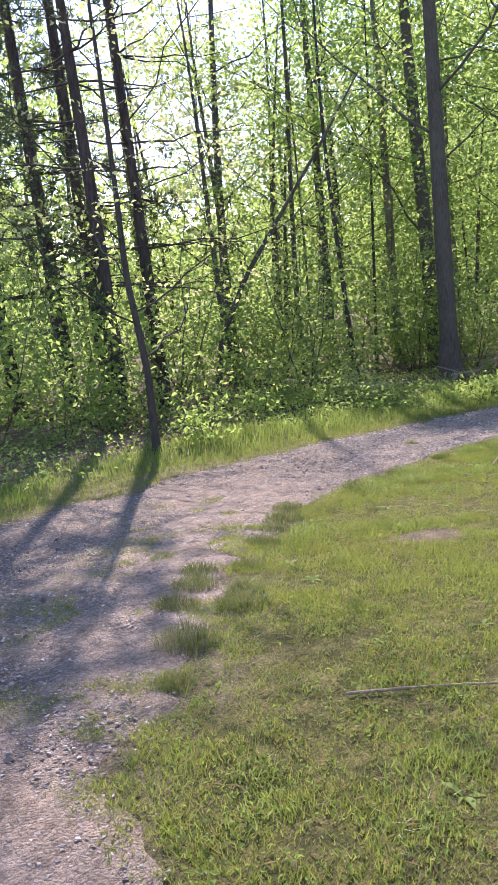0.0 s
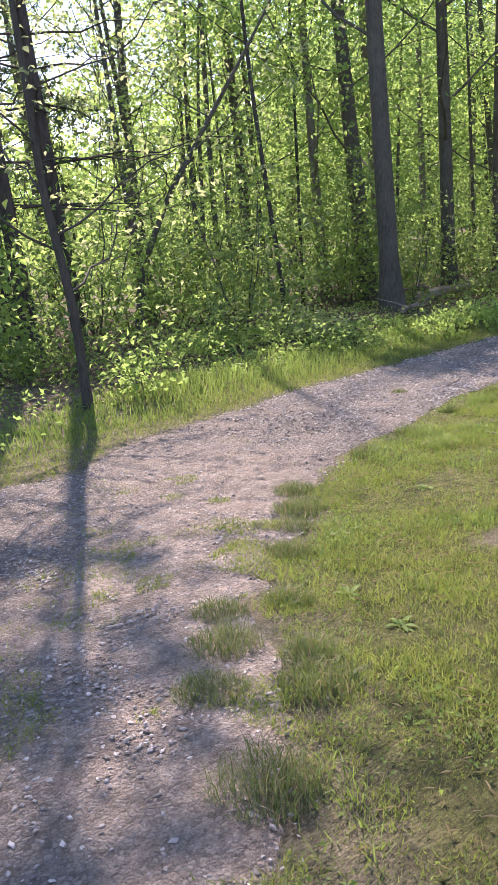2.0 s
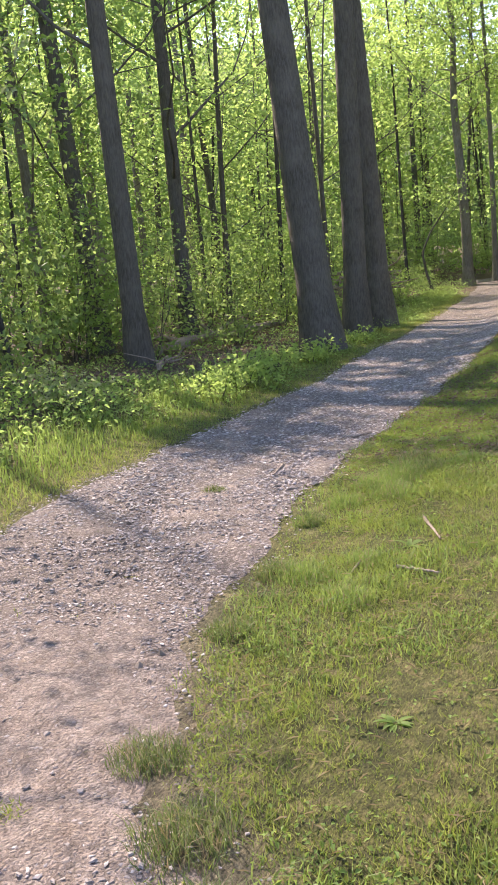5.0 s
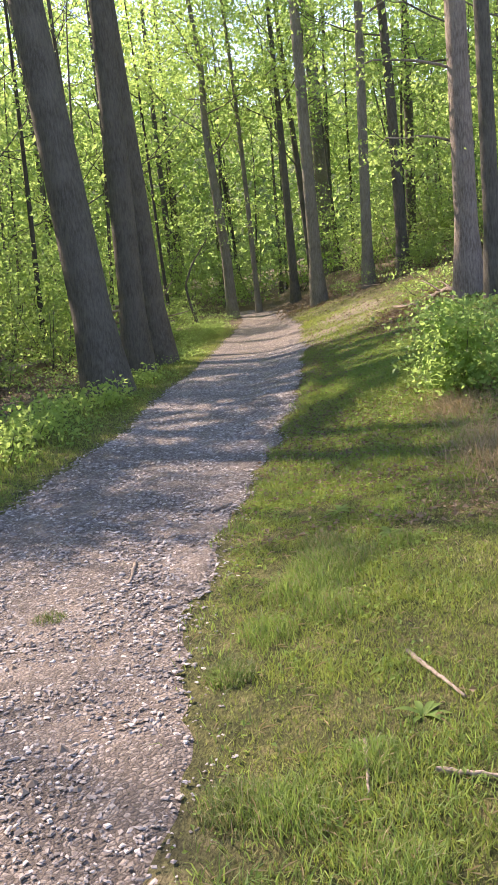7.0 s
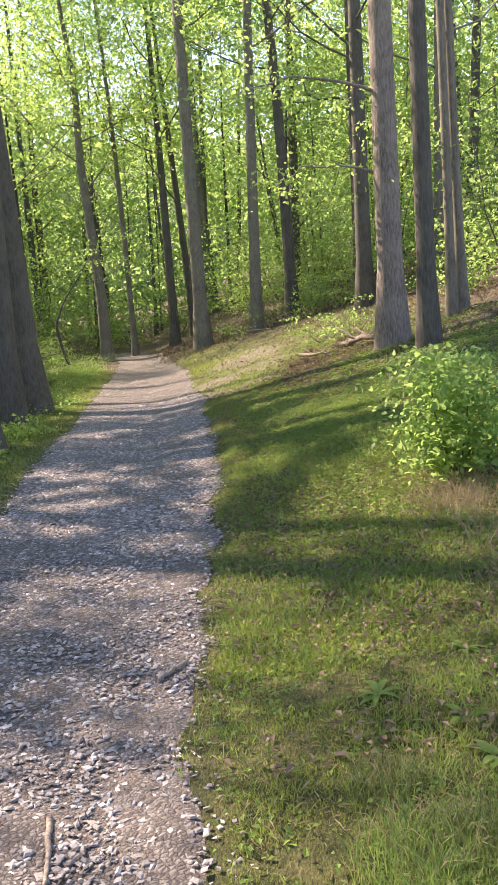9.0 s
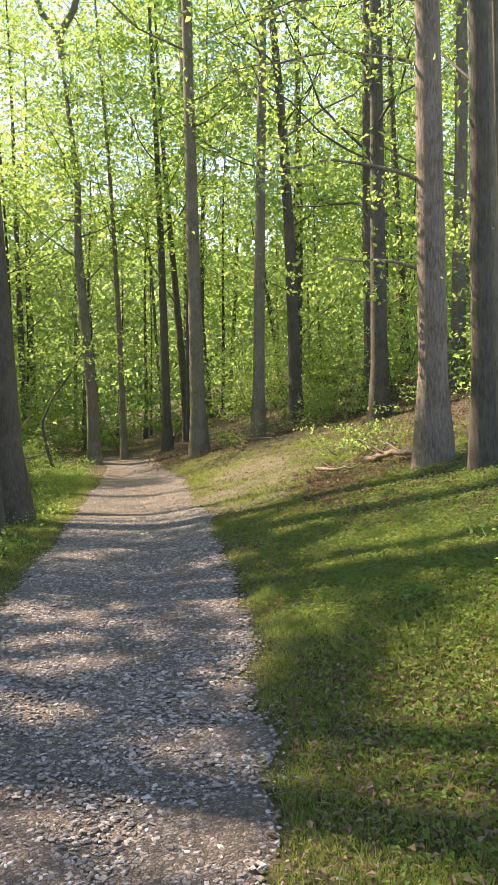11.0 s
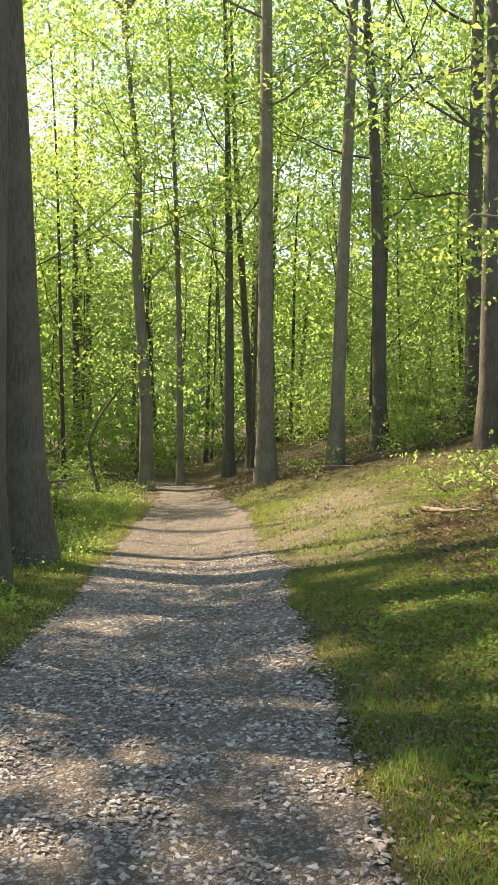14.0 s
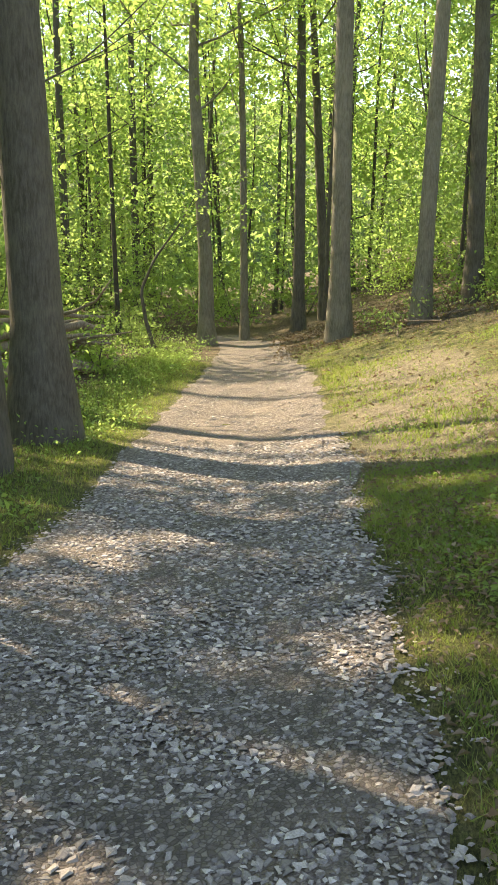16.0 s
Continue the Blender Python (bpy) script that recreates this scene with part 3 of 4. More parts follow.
    tree("tall straight grey tree on the low mound", 30.7, 8.76, 21, 0.2, (0.0, 0.25), 0.07, BARK_SMOOTH, LEAF_GREEN, 11000, 0.36, 3.8, 13, 0.13, 35)
    tree("tall grey tree with a swelling foot among dry brush", 29.9, 7.2, 20, 0.155, (0.3, -0.4), 0.12, BARK_SMOOTH, LEAF_BRIGHT, 11000, 0.32, 3.8, 13, 0.13, 36)
    tree("crooked grey tree on the wooded bank", 31.0, 6.2, 18, 0.17, (0.3, 0.7), 0.3, BARK, LEAF_GREEN, 11000, 0.28, 3.6, 13, 0.125, 37)
    tree("straight dark tree on the wooded bank", 29.5, 4.4, 19, 0.17, (0.0, 0.1), 0.08, BARK, LEAF_BRIGHT, 11000, 0.22, 3.8, 13, 0.125, 38)
    tree("wide old trunk far back in the woods", 46.0, 10.0, 22, 0.4, (0.3, 0.5), 0.1, BARK_SMOOTH, LEAF_BRIGHT, 4200, 0.4, 4.2, 10, 0.2, 39)
    # bank on the shady side
    tree("pale ridged-bark tree trunk on the bank", 18.7, 4.86, 18, 0.19, (-0.2, 0.2), 0.06, BARK_PALE, LEAF_BRIGHT, 4600, 0.42, 4.0, 9, 0.12, 41,
         sprays=((2.3, 1.6, 0.3, 5), (3.4, 2.2, -0.5, 5), (4.8, 2.6, 0.2, 6), (5.6, 2.9, 1.0, 6), (6.6, 2.6, -0.2, 6), (3.0, -0.6, 1.6, 4)))
    tree("dark rough tree trunk beside a pale one on the bank", 17.4, 4.55, 17, 0.125, (-0.3, 0.3), 0.06, BARK, LEAF_GREEN, 4200, 0.26, 3.4, 10, 0.12, 42)
    tree("twin-stemmed grey tree on the bank", 19.6, 3.85, 16, 0.075, (0.2, 0.2), 0.1, BARK_SMOOTH, LEAF_GREEN, 3200, 0.25, 3.2, 9, 0.12, 43)
    tree("twin-stemmed grey tree on the bank", 19.8, 3.65, 16, 0.085, (-0.2, 0.5), 0.1, BARK_SMOOTH, LEAF_GREEN, 3200, 0.25, 3.2, 9, 0.12, 44)
    tree("dark tree trunk behind the bank's trees", 26.7, 4.55, 18, 0.19, (0, 0.1), 0.08, BARK, LEAF_GREEN, 4200, 0.25, 3.4, 10, 0.15, 45)
    # thin trees at the lawn end
    tree("young maple by the path with bare lower twigs", 5.4, 9.6, 6.9, 0.052, (0, 0), 0.1, BARK_YOUNG, LEAF_PALE, 1500, 0.14, 1.8, 15, 0.075, 51, 1.2,
         line=wavy(5.4, 9.6, 6.9, ((0, 0), (-0.01, 0), (-0.12, 0.08), (-0.13, 0.09), (-0.16, 0.10), (-0.2, 0.13), (-0.28, 0.18))), open_to_sun=False)
    tree("slim dark tree in sunlit brush", 12.6, 18.2, 9.5, 0.09, (-0.3, 0.4), 0.1, BARK, LEAF_PALE, 1800, 0.35, 2.2, 9, 0.12, 52)
    tree("slim dark tree in sunlit brush", 13.6, 19.3, 9.5, 0.1, (-0.3, 0.2), 0.1, BARK, LEAF_PALE, 1800, 0.35, 2.2, 9, 0.12, 53)
    tree("young tree with an arching trunk in sunlit brush", 9.9, 14.9, 6, 0.07, (0, 0), 0.1, BARK, LEAF_PALE, 1500, 0.4, 1.6, 8, 0.11, 54, 1.2,
         line=wavy(9.9, 14.9, 6.0, ((0, 0), (0.16, -0.12), (0.65, -0.47), (1.34, -0.97), (2.03, -1.48), (2.67, -1.95))))
    tree("small bent sapling by the path's far end", 32.4, 13.0, 3.4, 0.05, (0, 0), 0.1, BARK, LEAF_GREEN, 500, 0.6, 1.2, 5, 0.11, 56, 1.1,
         line=wavy(32.4, 13.0, 3.4, ((0, 0), (0, 0.22), (0, 0.34), (0.1, 0.05), (0.1, -0.5), (0.2, -0.9))))
    pines = ((5.8, 15.1, 11, 0.13), (7.7, 17.0, 15, 0.17), (8.7, 17.2, 15, 0.18), (4.6, 13.9, 10, 0.1), (9.6, 19.0, 14, 0.14), (6.4, 18.5, 13, 0.12))
    for k, (x, y, h, r) in enumerate(pines):
        pine("dark pine with dead lower boughs in the sunny woods", x, y, h, r, (-0.5, 0.4), 60 + k, 0.2, 2.2, 14, 7500)
    # two denser pines, placed so their needles shade the near bend of the path
    pine("dark pine with drooping needle boughs in the sunny woods", 7.1, 13.6, 12.5, 0.14, (-0.4, 0.3), 71, 0.16, 2.8, 16, 9500)
    pine("dark pine with drooping needle boughs in the sunny woods", 8.3, 14.2, 12.5, 0.13, (-0.4, 0.3), 72, 0.18, 2.8, 16, 9000)


build_trees()


# ---- fill of the woods ----
def build_woods():
    rng = np.random.default_rng(5)
    spots = []

    def free(x, y, gap):
        return all((x - a) ** 2 + (y - b) ** 2 > gap * gap for a, b in spots)

    for k in range(4000):
        if len(spots) >= 84:
            break
        x, y = rng.uniform(0, 60), rng.uniform(-12, 46)
        d = float(centre(x)) - y
        ahead = x > 38.5 or (y > 17.5 and x > 9) or (d > 5 and x > 22.5) or (y > 20 and x < 9)
        if not ahead or not free(x, y, 2.7) or abs(d) < 2 or (y - 0.6 * x) > 32 or (0.88 < math.atan2(y, x) < 1.2 and rng.uniform() < 0.65):
            continue
        spots.append((x, y))
        n = len(spots)
        far = math.hypot(x - 12, y - 7)
        tree("tall woodland tree in full spring leaf", x, y, rng.uniform(13, 21), rng.uniform(0.08, 0.19), tuple(rng.normal(0, 0.5, 2)), 0.15,
             (BARK, BARK_SMOOTH, BARK)[n % 3], (LEAF_GREEN, LEAF_BRIGHT, LEAF_GREEN, LEAF_BRIGHT, LEAF_UNDER)[n % 5], 3600, 0.10, 3.5, 10,
             0.115 + 0.0026 * far, 100 + n, twigs=False, spread=0.75)


def build_poles():
    """Slim young trees with bare lower trunks, close together in the woods past the trail."""
    rng = np.random.default_rng(15)
    n = 0
    while n < 58:
        x, y = (rng.uniform(35, 52), rng.uniform(-3, 24)) if n < 36 else (rng.uniform(12, 34), rng.uniform(15.5, 26))
        if edges(np.array(x), np.array(y))[0] > -1.5:
            continue
        n += 1
        tree("slim young woodland tree with a bare lower trunk", x, y, rng.uniform(8, 14), rng.uniform(0.035, 0.085), tuple(rng.normal(0, 0.6, 2)), 0.18,
             (BARK, BARK_YOUNG)[n % 2], (LEAF_GREEN, LEAF_BRIGHT)[n % 2], 900, 0.3, 1.8, 7, 0.13, 900 + n, twigs=False, spread=0.5)


def sapling(x, y, h, seed, leaf, n=420, size=0.085, label="leafy green understory sapling with thin stems", name="sapling", group="understory saplings", wide=0.3, fine=False):
    """Low leafy growth: a few thin stems and sprays of leaves."""
    rng = np.random.default_rng(seed)
    base = np.array([x, y, float(ground_z(x, y))])
    root = tagged(new(name), label, name.replace("_", " "), group)
    root.location = base
    anchors = []
    for k in range(3):
        a = k * 2.09 + rng.uniform(-0.6, 0.6)
        ll = limb_line(rng, base + np.array([0, 0, -0.05]), (math.cos(a), math.sin(a)), h * wide * rng.uniform(0.7, 1.3), rng.uniform(0.75, 1.0) / wide, 8)
        child("stem", mesh_from("stem", *tube(ll - base, np.linspace(0.006 + 0.004 * h, 0.003, 8), 5), BARK, True), root)
        anchors.extend(ll[2:])
    me = crown_mesh("crown", rng, anchors, n, 0.13 * h, size, leaf, 0.55, True, fine)
    me.transform(Matrix.Translation(-Vector(base)))
    child("crown", me, root)
    return root


def build_understory():
    rng = np.random.default_rng(9)
    leafs = (LEAF_UNDER, LEAF_GREEN, LEAF_UNDER, LEAF_BRIGHT)
    n, deep = 0, []
    for k in range(9000):
        if n >= 400:
            break
        x, y = rng.uniform(0, 48), rng.uniform(-5, 26)
        e, right, left = edges(np.array(x), np.array(y))
        side, lawn = -float(left), -float(right)
        near_left = 1.3 < side < 15
        near_right = lawn > 3.6 and x > 21.5
        beyond = x > 37.5
        if not (near_left or near_right or beyond):
            continue
        if 12.5 < x < 22 and 1.0 < side < 4 and rng.uniform() < 0.75:
            continue
        n += 1
        if side > 3.2 or lawn > 5 or beyond:
            h = rng.uniform(1.0, 4.2)
        else:
            h = rng.uniform(0.5, 1.1)
        if side > 8.5 or x > 40:
            z = float(ground_z(x, y))
            q = np.linspace(0.25, 1, 9)
            deep.append(np.stack([x + rng.normal(0, 0.25 * h, 9) * q, y + rng.normal(0, 0.25 * h, 9) * q, z + h * q], 1))
        else:
            sapling(x, y, h, 500 + n, leafs[n % 4], int(170 + 230 * h), 0.07 + 0.014 * h)
    me = crown_mesh("brush", rng, np.concatenate(deep), 62000, 0.5, 0.11, LEAF_GREEN)
    tagged(new("brush", me), "deep thicket of green brush under the far trees", "undergrowth", kind="stuff")


def build_far_woods():
    """The wall of leaves far off, on the sides the trail looks to."""
    rng = np.random.default_rng(77)
    n = 42000
    a = rng.uniform(radians(-50), radians(115), n)
    r = rng.uniform(46, 75, n)
    top = 19 + 6 * wob(a * 9, a * 0, 1.0, 3.0) + 2.5 * wob(a * 40, a * 0, 1.0, 5.0)
    top = top * (1 - 0.5 * sstep(0.75, 0.85, a) * sstep(1.25, 1.15, a))
    x, y = 8 + r * np.cos(a), 6 + r * np.sin(a)
    z = -1.0 + top * rng.uniform(0, 1, n) ** 0.8
    clump = rng.normal(0, 1.2, (n, 3))
    p = np.stack([x, y, z], 1) + clump * 0.5
    along, nor = frames_for(rng, n, 0.4)
    ln = rng.uniform(0.4, 0.75, n)
    v, f = leaf_cards(p, along, nor, ln, ln * 0.7)
    tagged(new("far_woods", mesh_from("far_woods", v, f, LEAF_GREEN)), "distant wall of bright green spring foliage", "woods", kind="stuff")


def build_backdrop():
    """An added ring, lumped like canopy, that closes the distance all round and hides bright low sky."""
    na, nr = 420, 14
    a = np.linspace(0, 2 * math.pi, na, endpoint=False)
    k = np.linspace(0, 1, nr)
    A, K = np.meshgrid(a, k, indexing="ij")
    R = 82 + 46 * K + 2.0 * wob(A * 60, K * 8, 1.0, 2.0)
    open_side = sstep(0.75, 0.88, A) * sstep(1.3, 1.18, A)
    crest = (25.0 + 5.0 * wob(np.cos(A) * 9 + 20, np.sin(A) * 9, 1.0, 4.0)) * (1 - 0.62 * open_side)
    Z = -2.5 + crest * np.sin(K * math.pi / 2) ** 0.6 + 1.3 * wob(A * 70, K * 12, 1.0, 6.0) * (K > 0.02)
    v = np.stack([10 + R * np.cos(A), 7 + R * np.sin(A), Z], -1).reshape(-1, 3)
    i, j = np.meshgrid(np.arange(na), np.arange(nr - 1), indexing="ij")
    i2 = (i + 1) % na
    f = np.stack([i * nr + j, i * nr + j + 1, i2 * nr + j + 1, i2 * nr + j], -1).reshape(-1, 4)
    m, n, l, bsdf = material("far_canopy", 0.9)
    # greens lightened to make up for the near side facing away from the sun
    col = ramp(n, l, tex(n, l, 0.6, 6), (0.3, (0.07, 0.11, 0.035)), (0.52, (0.15, 0.21, 0.07)), (0.7, (0.27, 0.34, 0.12)))
    l.new(col, bsdf.inputs["Base Color"])
    bump(n, l, bsdf, tex(n, l, 1.5, 6), 1.0, 1.0)
    tagged(new("backdrop", mesh_from("backdrop", v, f, m, True)), "added green backdrop behind the far woods", "hillside", kind="structure")


# ---- ground cover ----
def blades(rng, x, y, height, width, mat, name, lean=0.5, z0=None):
    """Grass blades, each a bent tapering strip of three triangles."""
    n = len(x)
    z = ground_z(x, y) - 0.006 if z0 is None else z0
    p = np.stack([x, y, z], 1)
    a = rng.uniform(0, 2 * math.pi, n)
    side = np.stack([np.cos(a), np.sin(a), np.zeros(n)], 1)
    b = rng.uniform(0, 2 * math.pi, n)
    out = np.stack([np.cos(b), np.sin(b), np.zeros(n)], 1) * (lean * rng.uniform(0.2, 1.2, n))[:, None]
    h, w = np.asarray(height)[:, None], np.asarray(width)[:, None]
    up = np.array([0, 0, 1.0])
    mid = p + up * h * 0.6 + out * h * 0.35
    tip = p + up * h * (1 - 0.25 * np.linalg.norm(out, axis=1, keepdims=True)) + out * h
    v = np.stack([p - side * w * 0.5, p + side * w * 0.5, mid - side * w * 0.4, mid + side * w * 0.4, tip], 1).reshape(-1, 3)
    i = np.arange(n)[:, None] * 5
    f = np.concatenate([i + [[0, 1, 3]], i + [[0, 3, 2]], i + [[2, 3, 4]]], 1).reshape(-1, 3)
    return mesh_from(name, v, f, mat)


def spikes(rng, x, y, height, width, mat, name, lean=0.6, lift=-0.004):
    """Short mown blades of one triangle."""
    n = len(x)
    p = np.stack([x, y, ground_z(x, y) + lift], 1)
    a, b = rng.uniform(0, 2 * math.pi, n), rng.uniform(0, 2 * math.pi, n)
    side = np.stack([np.cos(a), np.sin(a), np.zeros(n)], 1) * (np.asarray(width) * 0.5)[:, None]
    h = np.asarray(height)
    k = lean * rng.uniform(0, 1.5, n)
    tip = p + np.stack([np.cos(b) * k * h, np.sin(b) * k * h, h], 1)
    v = np.stack([p - side, p + side, tip], 1).reshape(-1, 3)
    return mesh_from(name, v, np.arange(3 * n).reshape(-1, 3), mat)


def build_lawn():
    rng = np.random.default_rng(21)

    def lawn_keep(x, y):
        _, right, _ = edges(x, y)
        d = centre(x) - y
        thin = 0.5 + 0.7 * wob(x, y, 2.2, 6.0) + 0.7 * wob(x, y, 8.0, 2.0)
        edge = sstep(0.05, -0.08, inside_path(x, y)) * (right < 0.6)
        bank = 1 - 0.75 * sstep(2.2, 3.4, d + 0.5 * wob(x, y, 1.7, 5.0)) * sstep(11, 14, x)
        patch = 1 - sstep(1.1, 0.7, ((x - 4.4) / 0.27) ** 2 + ((y - 4.12) / 0.17) ** 2)
        trail = 1 - 0.45 * sstep(1.0, 0.6, np.abs(y - (7.05 + 0.05 * (x - 18))) + 0.3 * wob(x, y, 1.7, 5.0)) * sstep(17.5, 19.5, x)
        fade = sstep(0.0, 1.2, y - 0.3 + 0.7 * wob(x, y, 1.3, 50.0)) * sstep(0.1, 0.8, x + 0.3 * wob(x, y, 1.3, 51.0))
        return np.clip(0.4 + thin, 0.3, 1) * edge * bank * patch * trail * fade
    x, y = scatter(rng, 680000, 0.0, 9.5, -0.6, 6.9, lawn_keep)
    h = (0.014 + 0.026 * rng.uniform(0, 1, len(x)) ** 1.5) * (1 + 0.6 * np.clip(wob(x, y, 3.0, 4.0), -0.5, 1) + 0.7 * np.clip(wob(x, y, 10.0, 14.0), -0.5, 1))
    tagged(new("lawn_grass", spikes(rng, x, y, h, rng.uniform(0.003, 0.0065, len(x)), GRASS, "lawn_grass", 0.9)), "short mown lawn grass with yellowed blades", "grass", kind="stuff")
    def bank_keep(x, y):
        return lawn_keep(x, y) * np.clip(0.55 + 1.1 * wob(x, y, 2.6, 81.0) + 0.5 * wob(x, y, 9.0, 82.0), 0.04, 1)
    x, y = scatter(rng, 190000, 9.3, 31, 3.6, 9.5, bank_keep)
    h = rng.uniform(0.025, 0.06, len(x)) * (1 + 0.6 * np.clip(wob(x, y, 3.0, 4.0), -0.4, 1))
    tagged(new("lawn_grass", spikes(rng, x, y, h, rng.uniform(0.008, 0.016, len(x)), GRASS, "shade_grass", 0.9)), "short grass beside the gravel path", "grass", kind="stuff")

    x, y = scatter(rng, 300000, 9.3, 19.5, 5.2, 7.8, lambda a, b: np.clip(1.5 * lawn_keep(a, b), 0, 1) * np.clip(0.75 + 0.6 * wob(a, b, 5.0, 81.0), 0.25, 1))
    tagged(new("lawn_grass", spikes(rng, x, y, rng.uniform(0.015, 0.05, len(x)), rng.uniform(0.003, 0.007, len(x)), GRASS, "bank_grass", 1.0)), "thin shaded grass beside the gravel path", "grass", kind="stuff")

    # a fringe that leans over the gravel
    def fringe(x, y):
        _, right, _ = edges(x, y)
        return sstep(0.16, 0.0, right) * sstep(-0.25, -0.08, right) * np.clip(0.3 + 0.9 * wob(x, y, 5.0, 61.0), 0.02, 1)
    x, y = scatter(rng, 120000, 1.0, 20, 2, 8, fringe)
    tagged(new("fringe_grass", blades(rng, x, y, rng.uniform(0.03, 0.10, len(x)), rng.uniform(0.003, 0.006, len(x)), TALL_GRASS, "fringe_grass", 1.0)),
           "grass fringe leaning over the gravel's edge", "grass", kind="stuff")

    # longer blades in loose clumps
    def clump_keep(x, y):
        return lawn_keep(x, y) * sstep(0.1, 0.6, wob(x, y, 4.5, 12.0))
    x, y = scatter(rng, 230000, 0.3, 15, 0.8, 7.2, clump_keep)
    tagged(new("long_grass", blades(rng, x, y, rng.uniform(0.03, 0.10, len(x)) * (0.6 + 0.4 * sstep(0.3, 0.8, wob(x, y, 4.5, 12.0))), rng.uniform(0.0035, 0.006, len(x)), TALL_GRASS, "long_grass", 1.1)),
           "longer green grass blades in clumps on the lawn", "grass", kind="stuff")

    # clover and small broad leaves between the blades
    x, y = scatter(rng, 130000, 0.3, 15, 0.8, 7.2, lambda a, b: lawn_keep(a, b) * np.clip(0.25 + 0.8 * wob(a, b, 3.2, 31.0), 0.06, 1))
    along, nor = frames_for(rng, len(x), 0.7)
    ln = rng.uniform(0.009, 0.026, len(x)) * (1 + 0.2 * sstep(5, 8, x))
    v, f = leaf_cards(np.stack([x, y, ground_z(x, y) + rng.uniform(0.008, 0.04, len(x))], 1), along, nor, ln, ln * 0.65)
    tagged(new("clover", mesh_from("clover", v, f, WEED)), "clover and small broad leaves in the lawn", "grass", kind="stuff")
    # dry clippings
    x, y = scatter(rng, 40000, 0.3, 15, 0.8, 7.2, lambda a, b: lawn_keep(a, b) * np.clip(0.3 + 0.8 * wob(a, b, 2.0, 41.0), 0.03, 1))
    along, nor = frames_for(rng, len(x), 0.85)
    ln = rng.uniform(0.03, 0.07, len(x))
    v, f = leaf_cards(np.stack([x, y, ground_z(x, y) + rng.uniform(0.006, 0.03, len(x))], 1), along, nor, ln, ln * 0.08)
    tagged(new("dry_clippings", mesh_from("dry_clippings", v, f, STRAW)), "dry straw-coloured clippings on the lawn", "grass", kind="stuff")

    # thin mats of grass and moss on the sandy edge
    def mat_keep(x, y):
        _, right, _ = edges(x, y)
        near = sstep(1.7, 0.3, right) * sstep(-0.3, 0.1, right)
        return near * sstep(5.6, 4.8, x) * sstep(-0.02, 0.2, wob(x, y, 4.5, 15.0)) * np.clip(0.6 + wob(x, y, 14.0, 16.0), 0.08, 1)
    x, y = scatter(rng, 420000, 0.9, 7.5, 1.5, 7.4, mat_keep)
    tagged(new("grass_mat", spikes(rng, x, y, rng.uniform(0.008, 0.03, len(x)), rng.uniform(0.003, 0.007, len(x)), GRASS, "grass_mat", 1.2, 0.012)),
           "thin yellow-green grass mats on sandy soil", "grass", kind="stuff")


